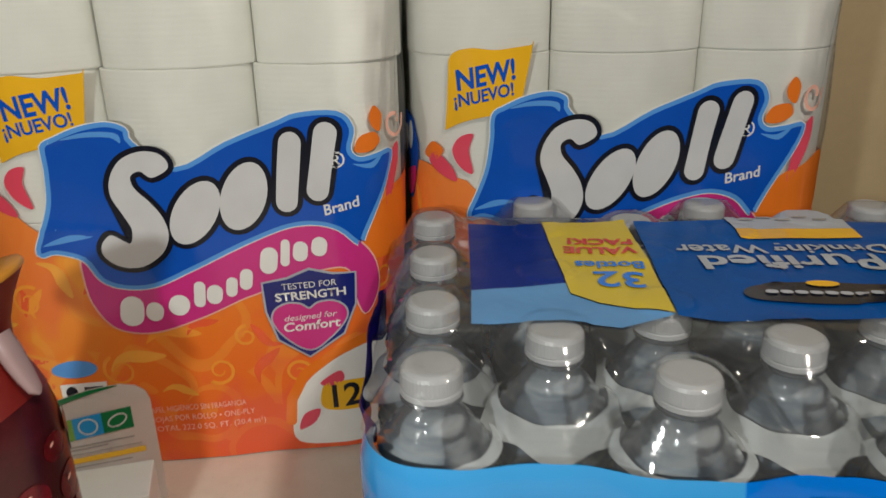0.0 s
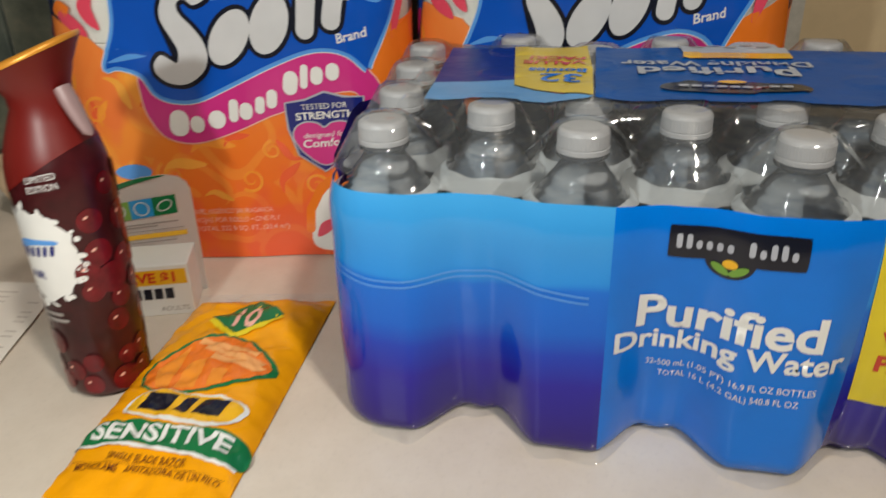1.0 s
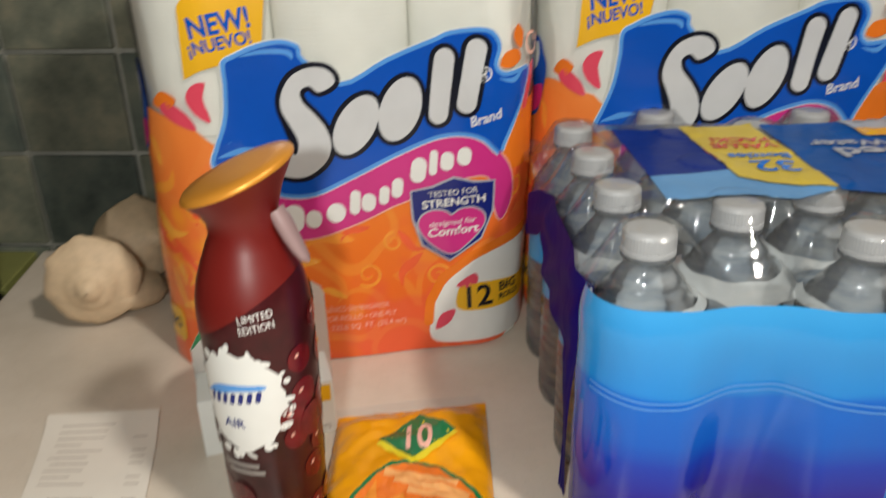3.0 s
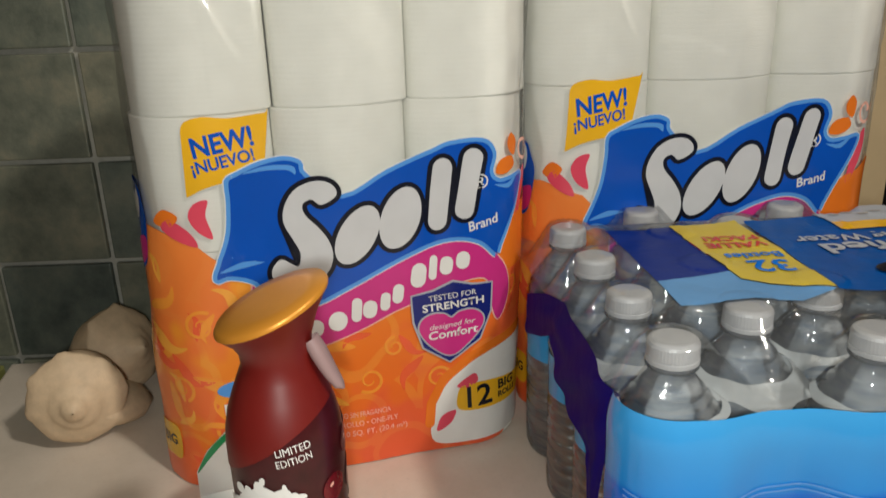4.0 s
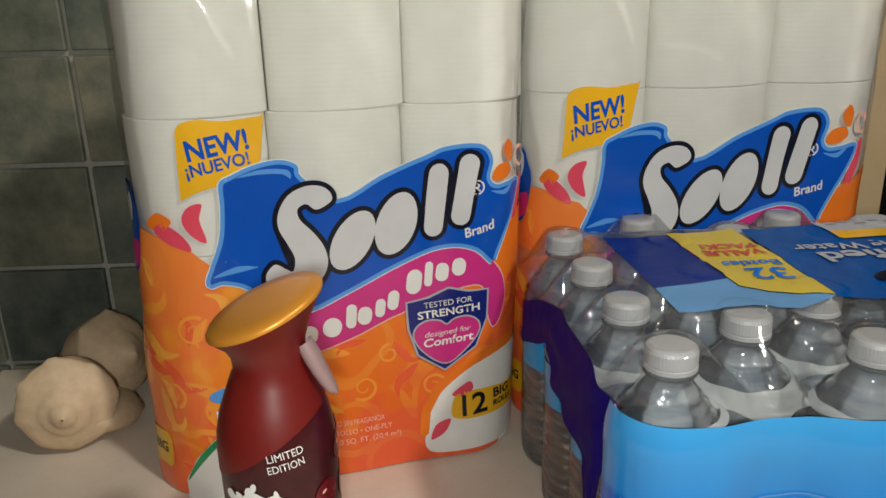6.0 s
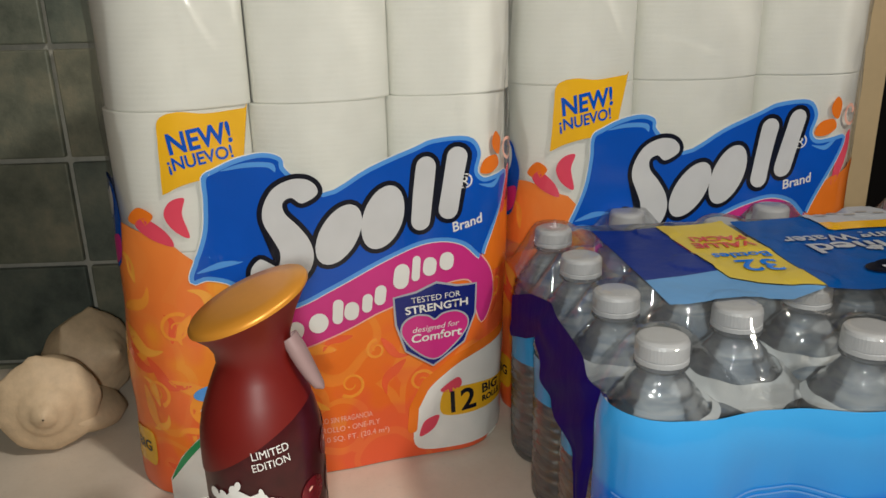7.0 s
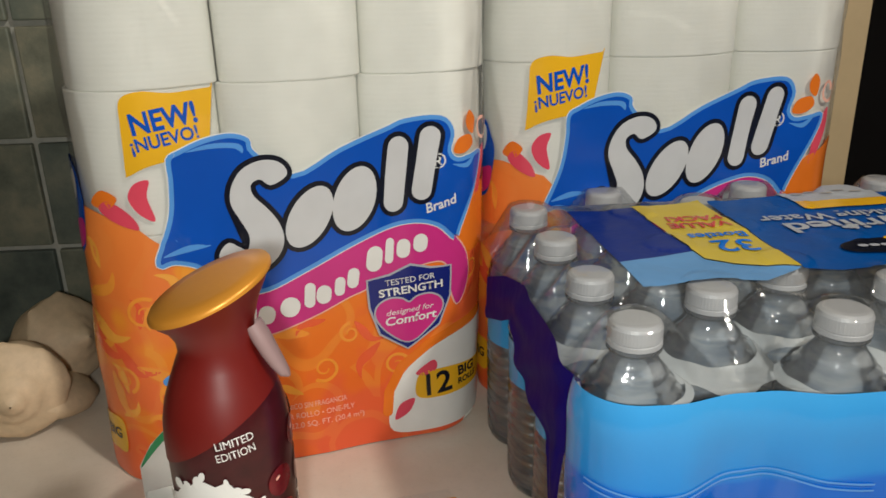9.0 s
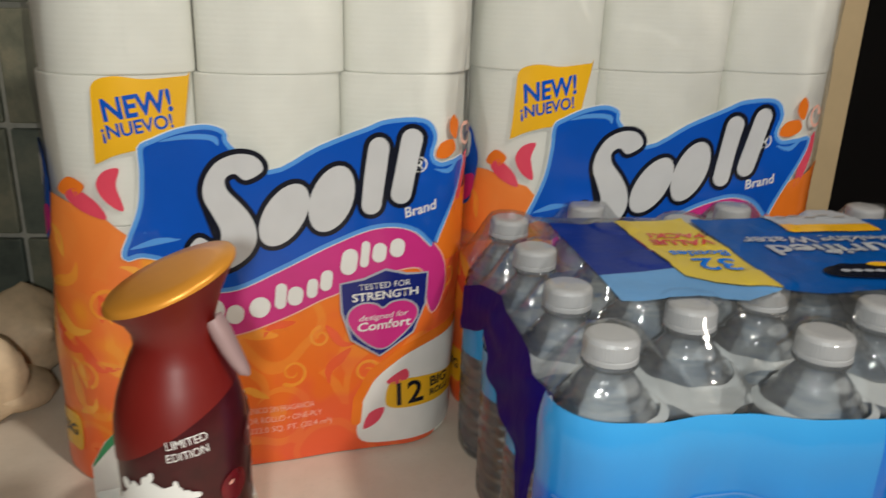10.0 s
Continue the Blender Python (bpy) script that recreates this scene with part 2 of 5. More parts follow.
M = dict(
    counter=counter_material(), tile=tile_material(), paper=paper_material(), orange=orange_print(), wfront=water_front_print(), water=water_material(), pet=bottle_plastic(),
    grout=plain("grout", (0.42, 0.41, 0.36), 0.85, 0, 0.2, 200, 0.3),
    beige=plain("beige_paint", (0.58, 0.45, 0.27), 0.6, 0, 0.06, 90, 0.1),
    plaster=plain("wall_paint", (0.60, 0.52, 0.42), 0.7, 0, 0.06, 90, 0.1),
    ceiling=plain("ceiling_paint", (0.75, 0.72, 0.66), 0.8, 0, 0.05, 90, 0.1),
    olive=plain("olive_laminate", (0.23, 0.24, 0.075), 0.5, 0, 0.15, 40, 0.05),
    black=print_ink("black_enamel", (0.004, 0.004, 0.004), 0.45, 0.2, 0.05, 0.2),
    # near black: the lack of light beyond the tiles, put into the colour
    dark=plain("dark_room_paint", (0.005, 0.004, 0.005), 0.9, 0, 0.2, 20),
    floor=plain("floor_vinyl", (0.22, 0.17, 0.12), 0.5, 0, 0.2, 30, 0.1),
    wood=plain("cabinet_wood", (0.24, 0.14, 0.07), 0.45, 0, 0.2, 40, 0.1),
    film=clear_film("shrink_film", (1, 1, 1), 0.0, 0.05, 0.22, 16, (1.0, 1.0, 0.35)),
    # film whitened in its colour, for the bright patches of light between bottles
    fold=clear_film("gathered_film", (0.98, 0.995, 1.0), 0.18, 0.74, 0.8, 60),
    wfilm=clear_film("bottle_shrink_film", (0.98, 0.99, 1.0), 0.05, 0.05, 0.45, 34),
    blue=print_ink("royal_blue_ink", (0.004, 0.085, 0.50)),
    halo=print_ink("pale_blue_ink", (0.10, 0.33, 0.78)),
    yellow=print_ink("golden_yellow_ink", (0.86, 0.47, 0.02)),
    pink=print_ink("magenta_ink", (0.62, 0.035, 0.24)),
    coral=print_ink("coral_ink", (0.78, 0.075, 0.13)),
    paleorange=print_ink("pale_orange_ink", (0.93, 0.33, 0.045)),
    amber=print_ink("amber_ink", (0.93, 0.40, 0.06)),
    coralorange=print_ink("coral_orange_ink", (0.86, 0.125, 0.045)),
    orange2=print_ink("flat_orange_ink", (0.86, 0.20, 0.02)),
    white=print_ink("white_ink", (0.80, 0.80, 0.78)),
    emblem=print_ink("pearl_white_ink", (0.62, 0.63, 0.65)),
    navy=print_ink("navy_ink", (0.012, 0.02, 0.18)),
    inkblack=print_ink("black_ink", (0.008, 0.01, 0.02)),
    silver=print_ink("silver_grey_ink", (0.42, 0.44, 0.50)),
    palepink=print_ink("pale_pink_ink", (0.92, 0.50, 0.40)),
    peach=print_ink("peach_ink", (0.90, 0.42, 0.14)),
    skyblue=print_ink("sky_blue_film", (0.0, 0.175, 0.72), 0.13, 0.06, 0.3, 0.45),
    lemon=print_ink("lemon_yellow_film", (0.83, 0.66, 0.02), 0.2),
    violet=print_ink("violet_film", (0.010, 0.005, 0.15), 0.5, 0.06, 0.6, 0.05),
    # Top print: white, yellow and blues dimmed in the ink against the overhead lamp.
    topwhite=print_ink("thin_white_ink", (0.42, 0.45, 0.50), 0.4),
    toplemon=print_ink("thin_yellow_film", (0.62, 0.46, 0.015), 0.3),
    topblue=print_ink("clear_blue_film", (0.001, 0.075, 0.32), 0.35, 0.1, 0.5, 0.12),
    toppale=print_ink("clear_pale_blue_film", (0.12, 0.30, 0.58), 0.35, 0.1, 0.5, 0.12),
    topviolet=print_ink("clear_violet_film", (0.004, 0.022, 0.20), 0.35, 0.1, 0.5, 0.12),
    brown=print_ink("brown_ink", (0.20, 0.055, 0.008)),
    red=print_ink("red_ink", (0.62, 0.05, 0.02)),
    green=print_ink("green_ink", (0.012, 0.17, 0.055)),
    lime=print_ink("lime_ink", (0.16, 0.33, 0.04)),
    bluegreen=print_ink("cyan_ink", (0.02, 0.28, 0.62)),
    greyink=print_ink("grey_ink", (0.36, 0.33, 0.31), 0.7),
    faint=print_ink("faint_thermal_print", (0.53, 0.47, 0.42), 0.7),
    stamp=plain("faded_print", (0.26, 0.24, 0.24), 0.6, 0, 0.5, 600),
    cap=plain("white_cap_plastic", (0.47, 0.47, 0.48), 0.36, 0, 0.04, 80),
    can=plain("dark_red_plastic", (0.15, 0.007, 0.005), 0.42, 0, 0.10, 40, 0.03, 0.0),
    gold=plain("gold_paint", (0.70, 0.29, 0.035), 0.38, 0.35, 0.08, 60),
    berry=plain("cherry_print", (0.13, 0.005, 0.009), 0.25, 0, 0.75, 160),
    sleeve=plain("dark_cherry_sleeve", (0.045, 0.004, 0.006), 0.3, 0, 0.7, 90, 0.02, 0.0),
    trigger=plain("clear_grey_plastic", (0.33, 0.22, 0.22), 0.4, 0, 0.05, 20, 0.0),
    card=plain("white_card", (0.80, 0.80, 0.77), 0.45, 0, 0.03, 80),
    receipt=plain("thermal_paper", (0.80, 0.75, 0.68), 0.6, 0, 0.03, 80, 0.05),
    shell=plain("seashell", (0.66, 0.50, 0.33), 0.6, 0, 0.2, 110, 0.6),
    bag=print_ink("orange_bag_film", (0.90, 0.37, 0.004), 0.22, 0.1, 0.6, 0.35),
    razor=plain("orange_plastic", (0.90, 0.30, 0.03), 0.35, 0, 0.08, 60),
    steel=plain("brushed_steel", (0.5, 0.5, 0.5), 0.3, 1.0, 0.1, 90),
)

# ---- helpers for building ----


def part(name, bm, material, parent=None, label="", smooth=True):
    me = bpy.data.meshes.new(name)
    bmesh.ops.recalc_face_normals(bm, faces=bm.faces)
    for f in bm.faces:
        f.smooth = smooth
    bm.to_mesh(me)
    bm.free()
    me.materials.append(material)
    ob = new(name, me)
    if parent:
        ob.parent = parent
    if label:
        ob["label"] = label
    return ob


def again(ob, parent, m):
    o = new(ob.name.split(".")[0], ob.data)
    o.parent, o.matrix_basis = parent, m
    return o


def thing(name, m, label, category, group=""):
    e = new(name)
    e.empty_display_size = 0.05
    e.matrix_basis = m
    return tagged(e, label, category, group)


def box(x0, x1, y0, y1, z0, z1, bevel=0.0, seg=2):
    bm = bmesh.new()
    bmesh.ops.create_cube(bm, size=1)
    for v in bm.verts:
        v.co = Vector(((x0 + x1) / 2 + v.co.x * (x1 - x0), (y0 + y1) / 2 + v.co.y * (y1 - y0), (z0 + z1) / 2 + v.co.z * (z1 - z0)))
    if bevel:
        bmesh.ops.bevel(bm, geom=bm.edges[:], offset=bevel, segments=seg, affect="EDGES", profile=0.5)
    return bm


def lathe(profile, seg=40, warp=None):
    """A turned solid from (radius, height) pairs, closed where the radius is 0."""
    bm = bmesh.new()
    rings = []
    for r, z in profile:
        if r < 1e-6:
            rings.append([bm.verts.new((0, 0, z))])
        else:
            rings.append([bm.verts.new((r * math.cos(2 * math.pi * k / seg), r * math.sin(2 * math.pi * k / seg), z)) for k in range(seg)])
    for a, b in zip(rings, rings[1:]):
        for k in range(seg):
            q = [a[k % len(a)], a[(k + 1) % len(a)], b[(k + 1) % len(b)], b[k % len(b)]]
            q = list(dict.fromkeys(q))
            if len(q) > 2:
                bm.faces.new(q)
    if warp:
        for v in bm.verts:
            v.co = warp(v.co)
    return bm


def sheet(nu, nv, f, closed=False):
    """A surface f(u, v), with u and v from 0 to 1."""
    bm = bmesh.new()
    g = [[bm.verts.new(f(i / nu, j / nv)) for j in range(nv + 1)] for i in range(nu if closed else nu + 1)]
    for i in range(nu):
        for j in range(nv):
            a, b = g[i], g[(i + 1) % len(g)]
            bm.faces.new((a[j], b[j], b[j + 1], a[j + 1]))
    return bm


def smooth_loop(points, steps=6):
    """A closed smooth outline through the points."""
    n, out = len(points), []
    for i in range(n):
        p = [Vector(points[(i + k - 1) % n]) for k in range(4)]
        for s in range(steps):
            t = s / steps
            out.append(0.5 * (2 * p[1] + (p[2] - p[0]) * t + (2 * p[0] - 5 * p[1] + 4 * p[2] - p[3]) * t * t + (3 * p[1] - p[0] - 3 * p[2] + p[3]) * t ** 3))
    return out


def grown(loop, d):
    """An outline moved outwards by d."""
    n = len(loop)
    area = sum(loop[i].x * loop[(i + 1) % n].y - loop[(i + 1) % n].x * loop[i].y for i in range(n))
    out = []
    for i in range(n):
        t = loop[(i + 1) % n] - loop[i - 1]
        nrm = Vector((t.y, -t.x)).normalized() * (1 if area > 0 else -1)
        out.append(loop[i] + nrm * d)
    return out


def oval(cx, cy, rx, ry, turn=0.0, n=28):
    c, s = math.cos(radians(turn)), math.sin(radians(turn))
    return [Vector((cx + rx * math.cos(a) * c - ry * math.sin(a) * s, cy + rx * math.cos(a) * s + ry * math.sin(a) * c)) for a in (2 * math.pi * k / n for k in range(n))]


def rect(x0, x1, y0, y1, slant=0.0):
    return [Vector(p) for p in ((x0, y0), (x1, y0 + slant), (x1, y1 + slant), (x0, y1))]


def capsule(x0, y0, x1, y1, r, n=8):
    a = math.atan2(y1 - y0, x1 - x0)
    return [Vector((x1 + r * math.cos(a + t), y1 + r * math.sin(a + t))) for t in (math.pi * (k / n - 0.5) for k in range(n + 1))] + \
           [Vector((x0 + r * math.cos(a + t), y0 + r * math.sin(a + t))) for t in (math.pi * (k / n + 0.5) for k in range(n + 1))]


def flat_bm(loops):
    bm = bmesh.new()
    for lp in loops:
        vs = [bm.verts.new((p[0], p[1], 0)) for p in lp]
        bm.faces.new(vs)
    bmesh.ops.triangulate(bm, faces=bm.faces[:])
    return bm


def letters(text, size, x=0.0, y=0.0, turn=0.0, bold=0.0, shear=0.0, align="LEFT", width=0.0):
    """Words in the built-in font, as a flat mesh."""
    cu = bpy.data.curves.new("words", "FONT")
    cu.body, cu.size, cu.offset, cu.shear, cu.align_x, cu.resolution_u = text, size, bold, shear, align, 3
    ob = bpy.data.objects.new("words", cu)
    scene.collection.objects.link(ob)
    bpy.context.view_layer.update()
    me = ob.evaluated_get(bpy.context.evaluated_depsgraph_get()).to_mesh()
    bm = bmesh.new()
    bm.from_mesh(me)
    bpy.data.objects.remove(ob)
    bpy.data.curves.remove(cu)
    bmesh.ops.triangulate(bm, faces=bm.faces[:])
    if width:
        xs = [v.co.x for v in bm.verts]
        k = width / (max(xs) - min(xs))
        for v in bm.verts:
            v.co.x *= k
    c, s = math.cos(radians(turn)), math.sin(radians(turn))
    for v in bm.verts:
        v.co = Vector((x + v.co.x * c - v.co.y * s, y + v.co.x * s + v.co.y * c, 0))
    return bm


def lay(bm, f, longest=0.008):
    """Wrap a flat mesh (u, v) onto the surface f(u, v)."""
    for _ in range(5):
        es = [e for e in bm.edges if e.calc_length() > longest]
        if not es:
            break
        bmesh.ops.subdivide_edges(bm, edges=es, cuts=1)
        bmesh.ops.triangulate(bm, faces=[q for q in bm.faces if len(q.verts) > 3])
    for v in bm.verts:
        v.co = f(v.co.x, v.co.y)
    return bm


def merged(*bms):
    out = bmesh.new()
    for b in bms:
        me = bpy.data.meshes.new("tmp")
        b.to_mesh(me)
        b.free()
        out.from_mesh(me)
        bpy.data.meshes.remove(me)
    return out


def structure(name, bm, material, label):
    return tagged(part(name, bm, material, None, "", False), label, "", "", "structure")


# ---- the room ----
WALL_Y = 0.43


def slab(outline, z0, z1, bevel):
    """A flat board of that outline."""
    bm = bmesh.new()
    f = bm.faces.new([bm.verts.new((x, y, z0)) for x, y in outline])
    up = bmesh.ops.extrude_face_region(bm, geom=[f])
    for v in up["geom"]:
        if isinstance(v, bmesh.types.BMVert):
            v.co.z = z1
    bmesh.ops.bevel(bm, geom=bm.edges[:], offset=bevel, segments=2, affect="EDGES", profile=0.5)
    return bm


structure("countertop", slab(((-0.4385, -0.62), (1.30, -0.62), (1.30, WALL_Y), (-0.6165, WALL_Y)), -0.04, 0.0, 0.003), M["counter"], "pale mottled laminate kitchen countertop")
structure("base_cabinet", box(-0.43, 1.30, -0.58, WALL_Y, -0.90, -0.042), M["wood"], "brown wooden base cabinet under the counter")
structure("wall_back", box(-1.60, 0.322, WALL_Y + 0.006, WALL_Y + 0.12, -0.90, 1.5), M["grout"], "tiled kitchen wall with pale grout")
structure("wall_beyond", box(0.30, 0.485, 0.60, 0.70, -0.90, 1.5), M["beige"], "strip of beige painted wall past the tiles")
# Added backdrop; its black colour stands in for the unlit room's darkness.
structure("wall_dark", box(0.20, 2.2, 1.6, 1.7, -0.90, 1.5), M["dark"], "near-black backdrop for the unlit room beyond")
structure("wall_left", box(-1.70, -1.60, -2.6, 0.55, -0.90, 1.5), M["plaster"], "plain painted kitchen wall")
structure("wall_right", box(2.2, 2.3, -2.6, 1.7, -0.90, 1.5), M["plaster"], "plain painted kitchen wall")
structure("wall_front", box(-1.70, 2.3, -2.7, -2.6, -0.90, 1.5), M["plaster"], "plain painted kitchen wall")
structure("floor", box(-1.70, 2.3, -2.7, 1.7, -0.95, -0.90), M["floor"], "brown vinyl kitchen floor")
structure("ceiling", box(-1.70, 2.3, -2.7, 1.7, 1.5, 1.55), M["ceiling"], "plain white ceiling")

# ---- toilet paper packs ----
ROLL_R, ROLL_H, HALF, END_R, PACK_H = 0.0527, 0.1044, 0.1055, 0.0540, 0.4215


CREASES = [(-0.100, 0.405, -0.062, 0.345, 0.0013), (-0.052, 0.417, -0.050, 0.360, 0.0020), (-0.050, 0.365, 0.020, 0.325, 0.0010), (0.062, 0.417, 0.050, 0.372, 0.0015), (-0.020, 0.417, -0.004, 0.385, 0.0014),
           (-0.10, 0.206, -0.03, 0.199, 0.0012), (0.10, 0.417, 0.108, 0.395, 0.0014), (0.150, 0.36, 0.142, 0.25, 0.0014), (0.160, 0.33, 0.156, 0.24, 0.0014), (-0.06, 0.275, -0.11, 0.262, 0.0008)]


def film_at(u, z, off=0.0, half=HALF, lean=(0.0, 0.0)):
    """The pack's film: u runs round it from the middle of the front, z upwards; lean: how far its foot and its top sit off the middle."""
    tuck = 0.0012 * (max(0, 1 - z / 0.014) ** 2 + max(0, 1 - (PACK_H - z) / 0.012) ** 2)
    r = END_R + off - tuck
    s = abs(u)
    dip = 0.0014 * (0.5 - 0.5 * math.cos(2 * math.pi * u / half)) * (1 - 0.8 * max(0, 1 - abs(z - 0.1) / 0.1)) if s < half else 0.0
    if s <= half:
        x, y = s, -r + dip
    elif s <= half + math.pi * END_R:
        a = (s - half) / END_R
        x, y = half + r * math.sin(a), -r * math.cos(a)
    else:
        x, y = half - (s - half - math.pi * END_R), r
    wav = 0.0011 * noise.noise(Vector((u * 30, z * 14, 3.0))) + 0.00018 * noise.noise(Vector((u * 60, z * 35, 7.0)))
    for u0, z0, u1, z1, h in CREASES:
        d = Vector((u1 - u0, z1 - z0))
        t = max(0.0, min(1.0, ((u - u0) * d.x + (z - z0) * d.y) / d.length_squared))
        dist = math.hypot(u - u0 - d.x * t, z - z0 - d.y * t)
        if dist < 0.008:
            wav += 0.6 * h * math.exp(-(dist / 0.0022) ** 2) * math.sin(math.pi * min(1, 0.12 + t))
    k = 1 + wav / END_R
    high = min(1, z / 0.35)
    end = min(1, max(0, s - half) / END_R)
    return Vector((math.copysign(x * k, u) + lean[0] + (lean[1] - lean[0]) * high - (0.003 * high * end if u < 0 and lean[0] else 0.0), y * k, z))


def build_pack(m, label, half, lean, fit, flag_off=0.0):
    """half: half the straight front; lean: see film_at; fit: how the print lies on this pack, (along, slope, off) for u and for z."""
    shift = -0.008
    way = 2 * half + math.pi * END_R  # half the way round
    pack = thing("toilet_paper_pack", m, label, "toilet paper", "toilet paper packs against the wall")
    prof = [(0.021, 0.003), (0.022, 0.001), (0.047, 0.0006), (ROLL_R - 0.0004, 0.0001), (ROLL_R, 0.0006), (ROLL_R, 0.0016), (ROLL_R, 0.004), (ROLL_R, ROLL_H - 0.004), (ROLL_R, ROLL_H - 0.0016), (ROLL_R, ROLL_H - 0.0006), (ROLL_R - 0.0004, ROLL_H - 0.0001),
            (0.047, ROLL_H - 0.0006), (0.022, ROLL_H - 0.001), (0.021, ROLL_H - 0.003), (0.021, 0.003)]
    first = {}

    def pressed(c):
        """The sides that touch the next roll are squeezed flat."""
        def f(p):
            r = p.xy.length
            if r < 0.03 or (c == 0 and p.x < 0) or (c == 2 and p.x > 0):
                return p
            a = math.atan2(p.y, p.x)
            k = (abs(math.cos(a)) ** 5.5 + abs(math.sin(a)) ** 5.5) ** (-1 / 5.5)
            return Vector((p.x * k * half / (2 * ROLL_R), p.y * min(k, 1.03) * 0.985, p.z))
        return f
    for r in range(4):
        for c in range(3):
            place = pose(lean[0] + (lean[1] - lean[0]) * min(1, (r + 0.5) * ROLL_H / 0.35) + (c - 1) * half + 0.0003 * ((r * 7 + c * 5) % 3 - 1), 0.0006 * ((r * 5 + c * 3) % 3 - 1), 0.001 + r * ROLL_H)
            if c not in first:
                first[c] = part("toilet_roll", lathe(prof, 72, pressed(c)), M["paper"], pack, "white embossed paper roll")
                first[c].matrix_basis = place
            else:
                again(first[c], pack, place)
    shell = sheet(320, 130, lambda u, v: film_at((u - 0.5) * 2 * way, 0.0005 + v * (PACK_H - 0.001), 0.0012, half, lean), True)
    part("plastic_wrap", shell, M["film"], pack, "clear glossy plastic wrap")

    def lid(u, v):
        p = film_at((u - 0.5) * 2 * way, PACK_H - 0.0005, 0.0012, half, lean)
        q = Vector((max(-half, min(half, p.x - lean[1])) + lean[1], 0, PACK_H + 0.003))
        w = p.lerp(q, v)
        return w + Vector((0, 0, 0.003 * noise.noise(Vector((w.x * 60, w.y * 60, 1))) * v))
    part("wrap_top", sheet(120, 6, lid, True), M["film"], pack)

    def ink(name, bm, mat, off, label="", longest=0.008):
        def at(u, z):
            u += shift
            (a, b, c), (d, e, f) = fit
            u, z = a * u + b * z + c, max(0.0006, d * u + e * z + f)
            return film_at(u - lean[0] - (lean[1] - lean[0]) * min(1, z / 0.35), z, 0.0012 + off, half, lean)
        return part(name, lay(bm, at, longest), M[mat], pack, label)

    def inks(name, loops, mat, off, label=""):
        for lp in loops:
            ink(name, flat_bm([lp]), mat, off, label)

    # orange lower print, with a wavy upper rim, all the way round
    def rim(u):
        return 0.226 + 0.006 * math.sin(u * 70) - (0.030 if -0.12 < u < 0.13 else 0.0) * min(1, min(u + 0.12, 0.13 - u) / 0.03)
    bm = sheet(190, 40, lambda a, b: Vector(((a - 0.5) * 2 * way - shift, 0.001 + b * (rim((a - 0.5) * 2 * way) - 0.001), 0)))
    part("orange_print", lay(bm, lambda u, z: film_at(u + shift, z, 0.0016, half, lean), 1.0), M["orange"], pack, "orange film printed with paler swirls")
    # pale curls on the orange
    for cu, cz, r, turn in ((0.072, 0.075, 0.011, 0.0), (-0.062, 0.088, 0.014, 2.0), (0.012, 0.082, 0.012, 4.0), (-0.118, 0.150, 0.013, 1.0), (-0.100, 0.055, 0.015, 3.0), (0.145, 0.150, 0.012, 2.5), (-0.140, 0.095, 0.012, 5.0), (0.035, 0.110, 0.009, 1.5)):
        def stroke(a, b, cu=cu, cz=cz, r=r, turn=turn):
            t = a * 8.4
            d = r * (1 - t / 11) + (b - 0.5) * 2 * (0.0005 + 0.0011 * (1 - a))
            return Vector((cu + d * math.cos(t + turn), cz + d * math.sin(t + turn), 0))
        ink("curl", sheet(30, 1, stroke), "paleorange", 0.0007)
    rnd = random.Random(11)
    for k in range(64):
        cu, cz, r, turn = rnd.uniform(-0.185, 0.185), rnd.uniform(0.018, 0.200), rnd.uniform(0.011, 0.021), rnd.uniform(0, 360)
        if cz + r > 0.214 or (cu > 0.05 and cz < 0.11) or (-0.065 < cu < 0.065 and cz < 0.066):
            continue
        c, s = math.cos(radians(turn)), math.sin(radians(turn))
        tone = ("paleorange", "amber", "coralorange")[k % 3] if cu < 0 else ("paleorange", "coralorange")[k % 2]
        ink("leaf_print", flat_bm([smooth_loop([(cu + r * (a * c - b * s), cz + r * (a * s + b * c)) for a, b in ((-1, 0), (-0.3, 0.30), (0.5, 0.32), (1.0, 0.75), (0.75, 0.08), (0.1, -0.20))], 5)]), tone, 0.00045 + 0.000002 * k)
    # white corner by the count
    corner = smooth_loop([(0.067, 0.010), (0.067, 0.045), (0.078, 0.066), (0.100, 0.084), (0.125, 0.094), (0.160, 0.100), (0.180, 0.097), (0.186, 0.05), (0.180, 0.008), (0.12, 0.006)])
    ink("white_corner_print", flat_bm([corner]), "white", 0.0008)
    ink("corner_edge_print", merged(*[flat_bm([capsule(*a, *b, 0.0042)]) for a, b in (((0.062, 0.030), (0.064, 0.050)), ((0.064, 0.050), (0.076, 0.072)), ((0.076, 0.072), (0.100, 0.090)), ((0.100, 0.090), (0.128, 0.100)), ((0.128, 0.100), (0.160, 0.106)))]), "orange2", 0.0009)
    inks("corner_leaf", [smooth_loop([(0.088, 0.064), (0.104, 0.074), (0.108, 0.066), (0.098, 0.060)]),
                                        smooth_loop([(0.068, 0.022), (0.073, 0.036), (0.086, 0.040), (0.083, 0.030), (0.076, 0.024)])], "coral", 0.0012)
    ink("count_badge", flat_bm([smooth_loop([(0.090, 0.040), (0.089, 0.058), (0.097, 0.064), (0.120, 0.064), (0.140, 0.062), (0.170, 0.060), (0.170, 0.040), (0.120, 0.037)])]), "yellow", 0.0012, "yellow count badge")
